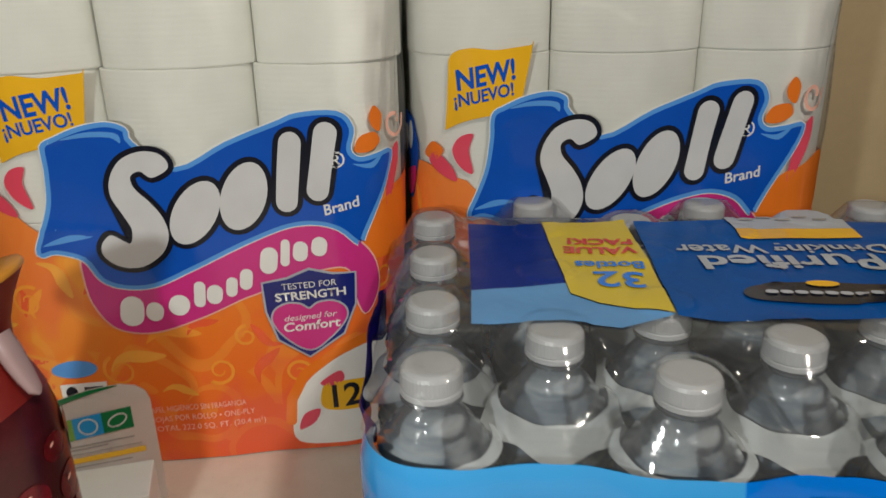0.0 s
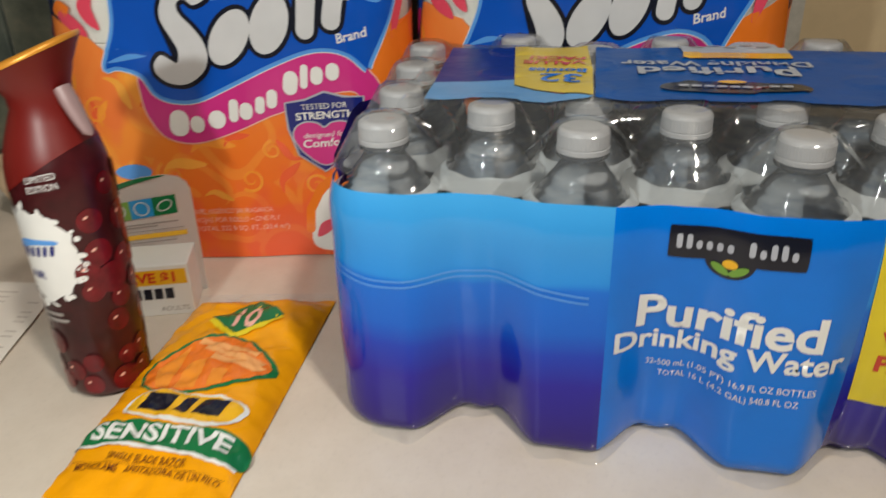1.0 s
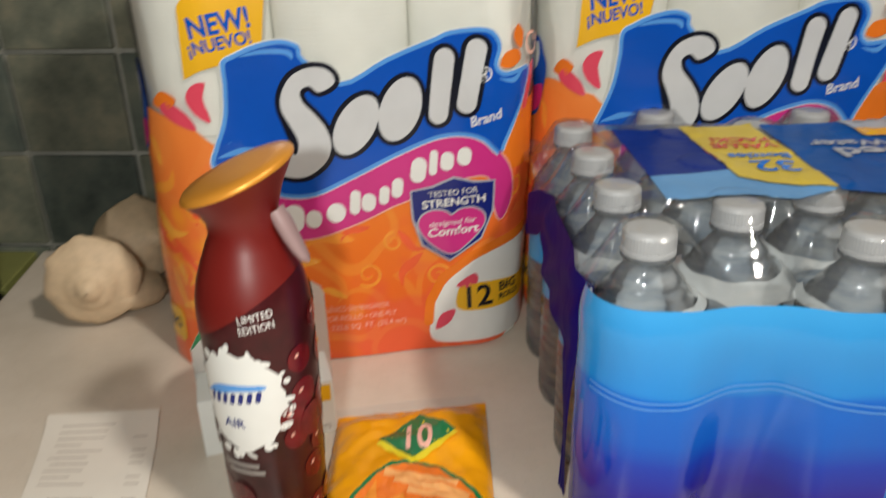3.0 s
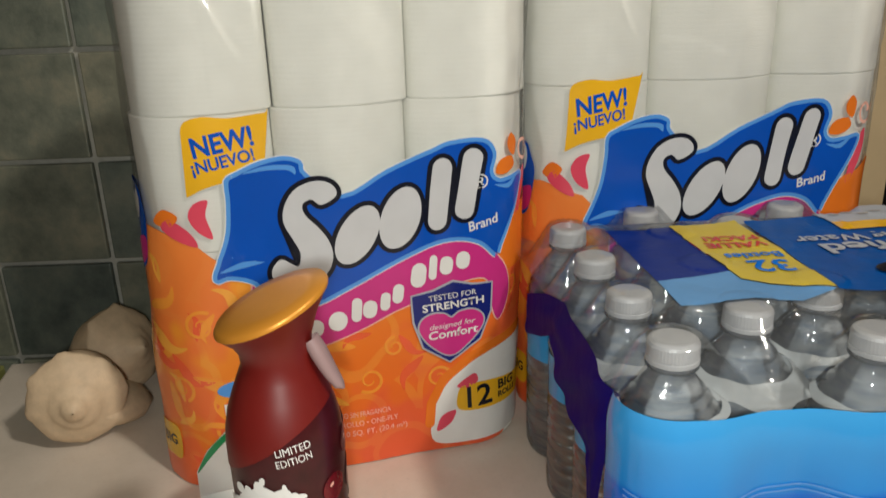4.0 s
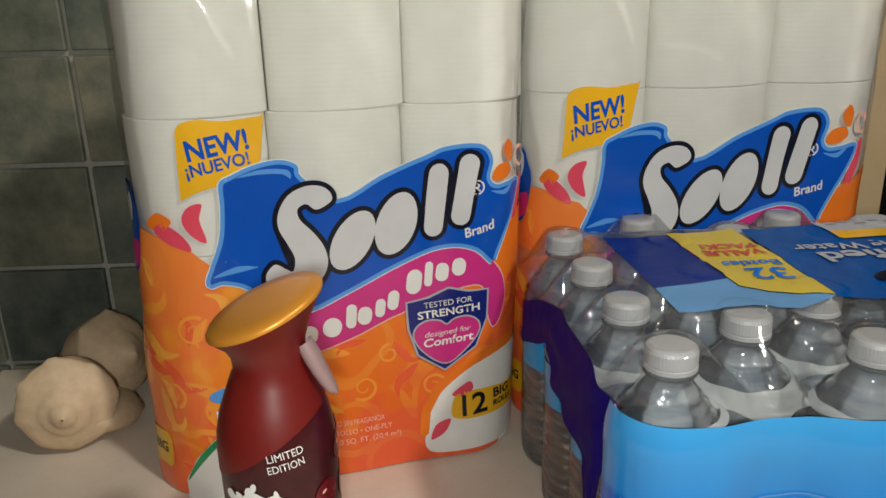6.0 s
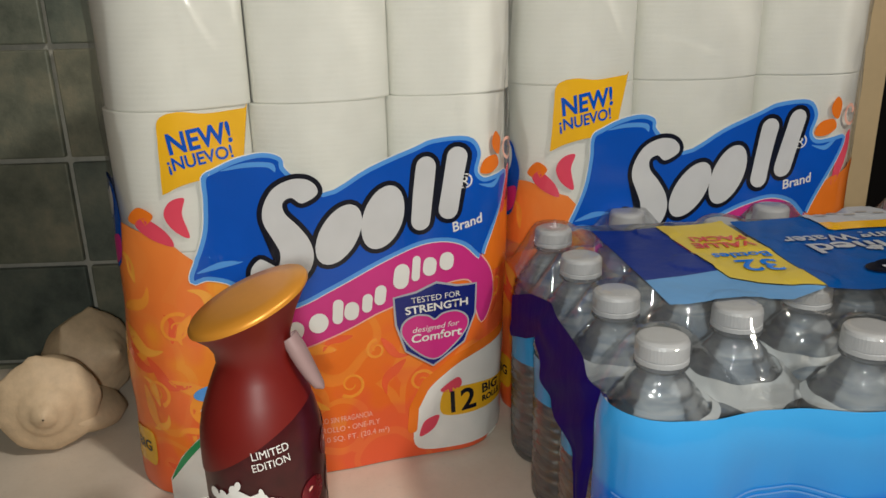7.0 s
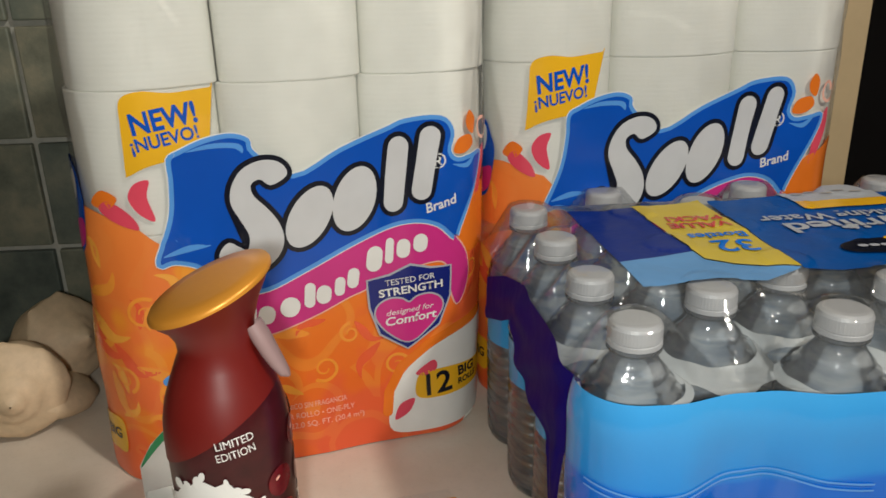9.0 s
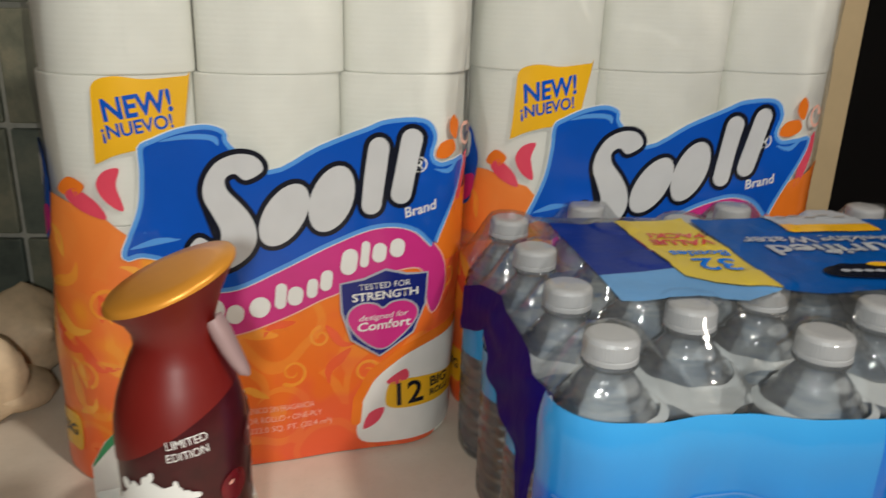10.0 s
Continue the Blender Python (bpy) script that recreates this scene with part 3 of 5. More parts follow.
    ink("count_lettering", merged(letters("12", 0.029, 0.0925, 0.0405, 2, 0.0006), letters("BIG", 0.0125, 0.127, 0.052, 1, 0.0004), letters("ROLLS", 0.008, 0.127, 0.0435, 1, 0.0003)), "inkblack", 0.0016)
    # leaf shapes above the orange
    inks("coral_leaf", [smooth_loop([(-0.115, 0.240), (-0.110, 0.250), (-0.100, 0.252), (-0.103, 0.240), (-0.100, 0.222), (-0.110, 0.228)]), smooth_loop([(-0.136, 0.232), (-0.128, 0.238), (-0.116, 0.228), (-0.112, 0.216), (-0.126, 0.222)]),
                                       smooth_loop([(0.158, 0.246), (0.166, 0.252), (0.166, 0.235), (0.158, 0.212), (0.152, 0.205), (0.152, 0.225)])], "coral", 0.0008)
    inks("orange_leaf", [smooth_loop([(-0.142, 0.236), (-0.132, 0.246), (-0.122, 0.240), (-0.130, 0.232)]), smooth_loop([(0.138, 0.276), (0.143, 0.283), (0.149, 0.276), (0.147, 0.264), (0.140, 0.268)]),
                                        smooth_loop([(0.126, 0.252), (0.130, 0.262), (0.142, 0.264), (0.146, 0.256), (0.136, 0.250)]), smooth_loop([(0.138, 0.203), (0.160, 0.215), (0.19, 0.222), (0.20, 0.18), (0.160, 0.165), (0.130, 0.17)])], "orange2", 0.0008)
    curl = [Vector((0.163 + (0.004 + 0.0012 * t) * math.cos(t), 0.268 + (0.004 + 0.0014 * t) * math.sin(t))) for t in (k * 0.5 for k in range(14))]
    ink("curl_print", merged(*[flat_bm([capsule(*a, *b, 0.0014)]) for a, b in zip(curl, curl[1:])]), "palepink", 0.0008)
    # flag
    flag = smooth_loop([(-0.1116, 0.3092), (-0.0989, 0.3141), (-0.0784, 0.3120), (-0.0520, 0.3141), (-0.0507, 0.3130), (-0.0572, 0.2650), (-0.0585, 0.2642), (-0.0802, 0.2650), (-0.1002, 0.2614), (-0.1125, 0.2558), (-0.1134, 0.2580), (-0.1132, 0.2737), (-0.1130, 0.2930)], 5)
    flag = [p + Vector((flag_off, 0)) for p in flag]
    ink("new_flag", flat_bm([flag]), "yellow", 0.0010, "golden yellow flag")
    ink("flag_lettering", merged(letters("NEW!", 0.0205, flag_off - 0.1066, 0.2845, 8.7, 0.0006, 0, "LEFT", 0.045), letters("\u00a1NUEVO!", 0.0130, flag_off - 0.1078, 0.2722, 9.5, 0.0003, 0, "LEFT", 0.046)), "blue", 0.0014)
    # magenta ribbon
    ribbon = smooth_loop([(-0.0741, 0.1813), (-0.0755, 0.1691), (-0.0726, 0.1468), (-0.0618, 0.1281), (-0.0460, 0.1202), (-0.0259, 0.1203), (0.0042, 0.1295), (0.0346, 0.1419), (0.0497, 0.1466), (0.0770, 0.1582), (0.1096, 0.1640), (0.1193, 0.1551), (0.1200, 0.1419), (0.1279, 0.1211), (0.1383, 0.1348), (0.1399, 0.1510), (0.1324, 0.1739), (0.1116, 0.1960), (0.0920, 0.2020), (0.0691, 0.1990), (0.0397, 0.1880), (0.0038, 0.1720), (-0.0260, 0.1600), (-0.0484, 0.1600), (-0.0640, 0.1670)], 4)
    ink("ribbon_rim", flat_bm([grown(ribbon, 0.0013)]), "palepink", 0.0010)
    ink("ribbon", flat_bm([ribbon]), "pink", 0.0013, "magenta ribbon across the pack")
    bars = []
    for x, z, w, h in ((-0.0472, 0.1260, 0.0085, 0.0245), (-0.0304, 0.1289, 0.0066, 0.0158), (-0.0120, 0.1324, 0.0085, 0.0170), (0.0039, 0.1383, 0.0042, 0.0210), (0.0149, 0.1401, 0.0058, 0.0158), (0.0280, 0.1450, 0.0042, 0.0160), (0.0391, 0.1497, 0.0048, 0.0172), (0.0569, 0.1613, 0.0066, 0.0215), (0.0697, 0.1667, 0.0034, 0.0215), (0.0809, 0.1701, 0.0052, 0.0160), (0.0947, 0.1736, 0.0058, 0.0155)):
        r = min(w, 0.45 * h)
        bars.append(capsule(x + 0.1 * r, z + r, x + 0.08 * h, z + h - r, r))
    inks("ribbon_bar", bars, "white", 0.0021)
    # royal blue emblem field
    field = [(-0.0848, 0.2658), (-0.0760, 0.2713), (-0.0597, 0.2775), (-0.0415, 0.2799), (-0.0292, 0.2754), (-0.0262, 0.2657), (0.0003, 0.2462), (0.0373, 0.2627), (0.0709, 0.2749), (0.0875, 0.2809), (0.1147, 0.2813), (0.1249, 0.2693), (0.1223, 0.2539), (0.1288, 0.2465), (0.1413, 0.2472), (0.1563, 0.2477), (0.1509, 0.2275),
             (0.1315, 0.1883), (0.1266, 0.1796), (0.1116, 0.1939), (0.0920, 0.1995), (0.0691, 0.1965), (0.0397, 0.1859), (0.0038, 0.1698), (-0.0260, 0.1577), (-0.0484, 0.1575), (-0.0640, 0.1650), (-0.0734, 0.1814), (-0.0897, 0.1882), (-0.1005, 0.1863), (-0.1025, 0.1920), (-0.0968, 0.2052), (-0.0888, 0.2266), (-0.0855, 0.2490)]
    lp = grown(smooth_loop(field, 4), -0.0024)
    ink("emblem_halo", flat_bm([grown(lp, 0.0034)]), "halo", 0.0016, "pale blue glow round the emblem")
    ink("emblem_rim", flat_bm([grown(lp, 0.0042)]), "white", 0.0014)
    ink("emblem_field", flat_bm([lp]), "blue", 0.0019, "royal blue wavy emblem")
    inks("emblem_shine", [smooth_loop([(-0.072, 0.270), (-0.056, 0.2745), (-0.036, 0.273), (-0.034, 0.266), (-0.040, 0.270), (-0.056, 0.271)]), smooth_loop([(-0.098, 0.194), (-0.080, 0.201), (-0.064, 0.199), (-0.080, 0.196)]), smooth_loop([(0.124, 0.243), (0.136, 0.242), (0.147, 0.248), (0.138, 0.238)])], "halo", 0.0021)
    # plain white shapes in black outline, where the emblem stands
    blobs = [smooth_loop([(-0.0049, 0.2463), (-0.0052, 0.2534), (-0.0123, 0.2588), (-0.0240, 0.2594), (-0.0368, 0.2536), (-0.0448, 0.2414), (-0.0462, 0.2286), (-0.0404, 0.2151), (-0.0357, 0.2030), (-0.0379, 0.1926), (-0.0435, 0.1950), (-0.0511, 0.1995), (-0.0586, 0.1924), (-0.0585, 0.1833), (-0.0484, 0.1749), (-0.0320, 0.1738), (-0.0167, 0.1836), (-0.0106, 0.1969), (-0.0128, 0.2105), (-0.0204, 0.2227), (-0.0295, 0.2334), (-0.0308, 0.2420), (-0.0240, 0.2455), (-0.0165, 0.2405)], 4),
             oval(0.0100, 0.2130, 0.0150, 0.0262, -33), oval(0.0452, 0.2232, 0.0155, 0.0265, -22), capsule(0.0755, 0.2175, 0.0815, 0.2610, 0.0080), capsule(0.0985, 0.2250, 0.1065, 0.2670, 0.0080)]
    inks("emblem_outline", [grown(b, 0.0038) for b in blobs], "inkblack", 0.0023)
    inks("emblem_shape", blobs, "emblem", 0.0027, "plain white rounded shape")
    ink("brand_lettering", letters("Brand", 0.0115, 0.1015, 0.2055, 11, 0.0002, 0.1), "white", 0.0023)
    ink("registered_mark", letters("\u00ae", 0.017, 0.1065, 0.2405, 4, 0.0001), "white", 0.0023)
    # shield with a heart
    shield = [Vector(p) for p in ((0.052, 0.1535), (0.070, 0.156), (0.0865, 0.163), (0.103, 0.1585), (0.120, 0.158), (0.1195, 0.132), (0.110, 0.108), (0.082, 0.090), (0.060, 0.106), (0.053, 0.130))]
    ink("shield_rim", flat_bm([grown(shield, 0.0018)]), "silver", 0.0019)
    ink("shield", flat_bm([shield]), "navy", 0.0022, "navy shield with a grey rim")
    heart = smooth_loop([(0.0845, 0.131), (0.092, 0.1355), (0.104, 0.136), (0.112, 0.130), (0.112, 0.120), (0.100, 0.106), (0.083, 0.096), (0.066, 0.107), (0.057, 0.121), (0.059, 0.131), (0.068, 0.136), (0.078, 0.135)], 5)
    ink("heart_rim", flat_bm([grown(heart, 0.0014)]), "silver", 0.0025)
    ink("heart", flat_bm([heart]), "pink", 0.0028, "pink heart")
    ink("shield_lettering", merged(letters("TESTED FOR", 0.0072, 0.0655, 0.1478, 3, 0.0, 0, "LEFT", 0.041), letters("STRENGTH", 0.0094, 0.060, 0.1385, 3, 0.0002, 0, "LEFT", 0.053),
                                   letters("designed for", 0.0068, 0.0645, 0.1215, 3, 0.0, 0.25, "LEFT", 0.041), letters("Comfort", 0.0105, 0.0635, 0.1125, 3, 0.0002, 0.1, "LEFT", 0.044)), "white", 0.0031)
    # small print and marks
    ink("small_lettering", merged(letters("PAPEL HIGI\u00c9NICO SIN FRAGANCIA", 0.0072, -0.048, 0.048, 1, 0, 0, "LEFT", 0.076), letters("HOJAS POR ROLLO \u2022 ONE-PLY", 0.0072, -0.048, 0.039, 1, 0, 0, "LEFT", 0.082), letters("TOTAL 222.0 SQ. FT. (20.4 m\u00b2)", 0.0072, -0.048, 0.030, 1, 0, 0, "LEFT", 0.090)), "palepink", 0.0010)
    ink("oval_mark", flat_bm([oval(-0.0955, 0.0925, 0.016, 0.0075)]), "halo", 0.0010, "pale blue oval mark")
    ink("square_mark", flat_bm([rect(-0.108, -0.075, 0.066, 0.080)]), "white", 0.0010)
    inks("square_mark_bar", [oval(-0.101, 0.073, 0.004, 0.005), rect(-0.092, -0.078, 0.0735, 0.0765), rect(-0.092, -0.080, 0.069, 0.071)], "inkblack", 0.0014)
    # the end of the pack: a small copy of the emblem and a yellow tag
    ink("end_emblem", flat_bm([smooth_loop([(-0.196, 0.262), (-0.167, 0.262), (-0.158, 0.250), (-0.152, 0.232), (-0.158, 0.200), (-0.182, 0.192), (-0.212, 0.20), (-0.214, 0.24)])]), "blue", 0.0012)
    ink("end_emblem_ribbon", flat_bm([smooth_loop([(-0.207, 0.205), (-0.172, 0.218), (-0.154, 0.222), (-0.156, 0.204), (-0.177, 0.196)])]), "pink", 0.0016)
    inks("end_emblem_shape", [oval(-0.168, 0.246, 0.005, 0.012, -10), oval(-0.180, 0.242, 0.005, 0.012, -10), oval(-0.192, 0.238, 0.005, 0.012, -10)], "white", 0.0018)
    ink("end_tag", flat_bm([smooth_loop([(-0.184, 0.026), (-0.184, 0.052), (-0.168, 0.056), (-0.154, 0.052), (-0.154, 0.026), (-0.168, 0.024)])]), "yellow", 0.0012, "small yellow tag")
    ink("end_tag_lettering", letters("BIG", 0.013, -0.178, 0.036, 0, 0.0003), "inkblack", 0.0016)
    return pack


def upright(front, yaw):
    """The pose of a pack whose front's middle stands there."""
    a = radians(yaw)
    return pose(front[0] - math.sin(a) * 0.0560, front[1] + math.cos(a) * 0.0560, 0, 0, 0, yaw)


build_pack(upright((-0.1882, 0.1997), 12.5), "clear-wrapped pack of white toilet rolls with orange and blue print", HALF, (-0.0115, 0.0), ((1, 0, 0), (0, 1, 0)))
build_pack(upright((0.1250, 0.2704), 5.0), "clear-wrapped pack of white toilet rolls standing behind the water case", 0.1115, (0.0, 0.0), ((0.9571, 0.0299, -0.0185), (0.0298, 1.0155, 0.0042)), -0.0075)

# ---- shrink-wrapped water ----
COL, ROW = 0.0592, 0.070
# the bottles of the open end have slid a little outwards
CAPS = [(i * COL - (0.10, 0.04)[i] * (j * ROW) if i < 2 else i * COL, j * ROW + (0.040 if i % 2 else 0.0)) for i in range(8) for j in range(4)]


def build_bottle(parent):
    prof = [(0.0, 0.004), (0.018, 0.003), (0.026, 0.0005), (0.031, 0.003), (0.0335, 0.010), (0.0335, 0.022)]
    z = 0.024
    while z < 0.088:
        prof += [(0.0335, z), (0.0318, z + 0.003), (0.0335, z + 0.006)]
        z += 0.009
    prof += [(0.0325, 0.094), (0.0325, 0.132), (0.0338, 0.136), (0.0325, 0.1405), (0.0335, 0.145), (0.0318, 0.1495), (0.0320, 0.154), (0.0299, 0.1572), (0.0306, 0.1602), (0.0266, 0.1630), (0.0274, 0.1659), (0.0230, 0.1687), (0.0239, 0.1716), (0.0192, 0.1744), (0.0199, 0.1770), (0.0155, 0.182), (0.0125, 0.187), (0.0125, 0.190),
             (0.0152, 0.1905), (0.0152, 0.192), (0.0118, 0.193), (0.0118, 0.204), (0.0, 0.204)]
    b = part("bottle", lathe(prof, 32), M["pet"], parent, "clear ribbed plastic bottle of water")
    fill = [(0.0, 0.006), (0.025, 0.003), (0.0312, 0.010)] + [(max(0.004, r - 0.0016), z) for r, z in prof[6:] if z < 0.1835] + [(0.0, 0.1840)]
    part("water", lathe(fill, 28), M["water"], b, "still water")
    lab = sheet(32, 1, lambda u, v: Vector((0.0330 * math.cos(u * 2 * math.pi), 0.0330 * math.sin(u * 2 * math.pi), 0.096 + v * 0.034)), True)
    part("bottle_label", lab, M["bluegreen"], b, "thin blue paper band")
    capprof = [(0.0, 0.2075), (0.0095, 0.2075), (0.0122, 0.2072), (0.0140, 0.2062), (0.0148, 0.2044), (0.0149, 0.1972), (0.0144, 0.1966), (0.0151, 0.1960), (0.0151, 0.1935), (0.0128, 0.1932), (0.0128, 0.2048), (0.0, 0.2048)]
    bmc = lathe(capprof, 96)
    for v in bmc.verts:
        if 0.194 < v.co.z < 0.2053 or v.co.z < 0.194:
            a = math.atan2(v.co.y, v.co.x)
            k = 1 + 0.007 * (round(a / (2 * math.pi) * 96) % 2)
            v.co.x, v.co.y = v.co.x * k, v.co.y * k
    part("cap", bmc, M["cap"], b, "white screw cap", False)
    return b


def film_top(x, y):
    """The height of the film: tight round the caps, flatter where it is printed."""
    taut = min(1, max(0, min((x + 0.08 * y + 0.014) / 0.018, (y - 0.020 - 0.006 * math.sin(x * 40)) / 0.014, (0.232 - y) / 0.024)))
    top = 0.1745 + 0.0335 * taut
    for cx, cy in CAPS:
        d = math.hypot(x - cx, y - cy)
        if d < 0.06:
            top = max(top, 0.2090 - (1.25 - 0.55 * taut) * max(0.0, d - 0.0158) ** 1.02)
    edge = max(0, -0.014 - y, y - 0.252, -0.014 - x - 0.10 * y, x - 0.436)
    return max(0.1727, top - 0.6 * edge) + 0.0005 * noise.noise(Vector((x * 40, y * 40, 0)))


def film_front(x, z):
    """How far forward the film hangs: it follows the bottles, more so towards the ground."""
    k = max(0.0, 1 - z / 0.172)
    near = abs((max(0, x) / (2 * COL) + 0.5) % 1 - 0.5) * 2 * COL
    step = max(0, min(1, (near - 0.016) / 0.036))
    wave = step * step * (3 - 2 * step) - 0.12 * math.exp(-((near - 0.060) / 0.012) ** 2)
    y = -0.0362 + (0.0075 + 0.0290 * k ** 1.5) * wave
    y += 0.006 * max(0, 1 - z / 0.012) ** 2 + 0.004 * max(0, (z - 0.150) / 0.0225) ** 2
    if x < 0:
        y += 0.036 - math.sqrt(max(0, 0.036 ** 2 - x * x)) if x > -0.036 else 0.036
    return y + 0.0007 * noise.noise(Vector((x * 40, z * 40, 5)))


water = thing("bottled_water_pack", pose(0.006, 0.006, 0), "shrink-wrapped case of clear water bottles in blue printed film", "bottled water")
bottle = build_bottle(water)
for n, (cx, cy) in enumerate(CAPS):
    if n:
        o = again(bottle, water, pose(cx, cy, 0, 0, 0, 37 * n))
        for ch in bottle.children:
            again(ch, o, Matrix())
    else:
        bottle.matrix_basis = pose(cx, cy, 0)


def wrap(name, bm, f, mat, label="", longest=0.008):
    return part(name, lay(bm, f, longest), M[mat], water, label)


def on_front(off):
    return lambda x, z: Vector((x, film_front(x, z) - off, z))


def on_top(off):
    return lambda x, y: Vector((x, y, film_top(x, y) + off))


def over_top(a, b):
    x = -0.034 + a * 0.492
    y = film_front(x, 0.1724) + 0.0003 + b * (0.2885 - film_front(x, 0.1724))
    return on_top(0.0004)(x - 0.10 * max(0, y) * (1 - a), y)


part("film_top", sheet(190, 110, over_top), M["wfilm"], water, "clear stretched film over the caps")
for n, (cx, cy) in enumerate(CAPS):
    if cy > 0.08:
        continue

    # Added whitened film sheets imitate the crescents of light round the shoulders.
    def gathered(a, b, cx=cx, cy=cy, n=n):
        t = -205 + 230 * a
        wide = 0.0050 + 0.0115 * (math.exp(-((t + 142) / 20) ** 2) + math.exp(-((t + 38) / 20) ** 2)) + 0.0008 * math.sin(a * 17 + n) + (0.016 * math.exp(-((t + 90) / 24) ** 2) if cy < 0.05 else 0)
        wide = 0.0030 + 0.0022 * (math.exp(-((t + 170) / 26) ** 2) + math.exp(-((t + 10) / 26) ** 2)) if cy < 0.01 else wide
        r = 0.0290 + wide * b
        return Vector((cx + r * math.cos(radians(t)), cy + r * math.sin(radians(t)), 0.1680 - 0.75 * min(wide * b, 0.010) - 0.15 * max(0, wide * b - 0.010) + 0.0006 * math.sin(a * 31 + n)))
    part("film_fold", sheet(64, 5, gathered), M["fold"], water, "gathered film whitened for the light between bottles")
part("film_back", sheet(90, 6, lambda a, b: Vector((-0.036 + a * 0.494, 0.290, b * 0.17))), M["wfilm"], water)
part("film_end", sheet(30, 10, lambda a, b: Vector((0.458, -0.03 + a * 0.32, b * 0.17))), M["wfilm"], water)
def front_and_corner(a, b):
    s, z = -0.058 + a * 0.197, 0.002 + b * 0.1705
    if s > -0.014:
        return on_front(0)(s, z)
    p = on_front(0)(-0.014, z)
    t = math.atan2(p.y, p.x) + (s + 0.014) / 0.0365
    return Vector((p.xy.length * math.cos(t), p.xy.length * math.sin(t), z))


part("film_front", sheet(84, 48, front_and_corner), M["wfront"], water, "front film fading from pale blue to violet")
part("film_panel", sheet(48, 44, lambda a, b: on_front(0)(0.139 + a * 0.137, 0.002 + b * 0.1705)), M["skyblue"], water, "sky blue printed front panel")
part("film_front_far", sheet(60, 44, lambda a, b: on_front(0)(0.276 + a * 0.178, 0.002 + b * 0.1705)), M["wfront"], water)
def hem(a, b):
    x = -0.01 + a * 0.46
    y = film_front(x, 0.003)
    wide = 0.0085 + 0.003 * math.sin(x * 61) + 0.002 * math.sin(x * 139)
    return Vector((x, y - wide * b - 0.0004, 0.0030 - 0.0018 * b + 0.0009 * math.sin(x * 230) * b))


part("film_hem", sheet(180, 3, hem), M["wfilm"], water, "clear film hem lying on the counter")
wrap("front_wave", merged(*[flat_bm([capsule(x, 0.1165 + d + 0.0036 * math.sin(x * 52 - 2), x + 0.0075, 0.1165 + d + 0.0036 * math.sin((x + 0.0075) * 52 - 2), 0.0006)]) for d in (0.0, 0.004) for x in (-0.03 + 0.0075 * k for k in range(21))]), on_front(0.0007), "halo", "", 0.003)
wrap("value_flag", flat_bm([[Vector(p) for p in ((0.283, 0.050), (0.345, 0.040), (0.345, 0.168), (0.276, 0.168))]]), on_front(0.0006), "lemon", "yellow value flag")
wrap("value_lettering", merged(letters("32", 0.034, 0.292, 0.130, 0, 0.0006), letters("Bottles", 0.016, 0.290, 0.112, 0, 0.0003)), on_front(0.0010), "skyblue")
wrap("value_phrase", merged(letters("VALUE", 0.016, 0.290, 0.092, 0, 0.0006), letters("PACK!", 0.016, 0.290, 0.075, 0, 0.0006)), on_front(0.0010), "red")
def plate_at(off):
    return lambda x, z: on_front(off)(0.1690 + 0.87 * (x - 0.1747), z)


wrap("emblem_disc", flat_bm([oval(0.2125, 0.1455, 0.0150, 0.0125)]), plate_at(0.0005), "inkblack", "black disc under the plate", 0.004)
wrap("emblem_plate", flat_bm([smooth_loop([(0.1755, 0.1440), (0.1747, 0.1455), (0.1747, 0.1605), (0.1755, 0.1620), (0.1775, 0.1628), (0.215, 0.1632), (0.253, 0.1628), (0.2553, 0.1620), (0.2562, 0.1600), (0.2562, 0.1460), (0.2553, 0.1442), (0.253, 0.1434), (0.215, 0.1432), (0.1775, 0.1434)], 3)]), plate_at(0.0008), "inkblack", "black emblem plate", 0.004)
for a, turn in ((0.2070, -28), (0.2180, 28)):
    wrap("emblem_leaf", flat_bm([oval(a, 0.1388, 0.0062, 0.0024, turn)]), plate_at(0.0010), "lime", "", 0.004)
wrap("emblem_sun", flat_bm([oval(0.2125, 0.1425, 0.0045, 0.0028)]), plate_at(0.0012), "yellow", "", 0.004)
for k in range(12):
    if k != 6:
        wrap("emblem_bar", flat_bm([capsule(0.1810 + 0.0061 * k, 0.1512, 0.1810 + 0.0061 * k, 0.1530 + (0.0035 if k in (0, 1, 7, 9, 10) else 0.0), 0.0018)]), plate_at(0.0014), "silver", "", 0.004)
wrap("water_lettering", merged(letters("Purified", 0.031, 0.1545, 0.0955, -1, 0.0008, 0, "LEFT", 0.101), letters("Drinking Water", 0.0195, 0.1435, 0.0785, 0, 0.0005, 0, "LEFT", 0.127)), on_front(0.0008), "white", "white lettering", 0.012)
wrap("volume_lettering", merged(letters("32-500 mL (1.05 PT) 16.9 FL OZ BOTTLES", 0.0062, 0.164, 0.0640, 0, 0, 0, "LEFT", 0.094), letters("TOTAL 16 L (4.2 GAL) 540.8 FL OZ", 0.0062, 0.172, 0.0555, 0, 0, 0, "LEFT", 0.078)), on_front(0.0008), "white")
# print on top of the case, upside down to the camera
def top_sheet(name, outline, mat, off, label):
    wrap(name, flat_bm([[Vector(p) for p in outline]]), on_top(off), mat, label, 0.005)


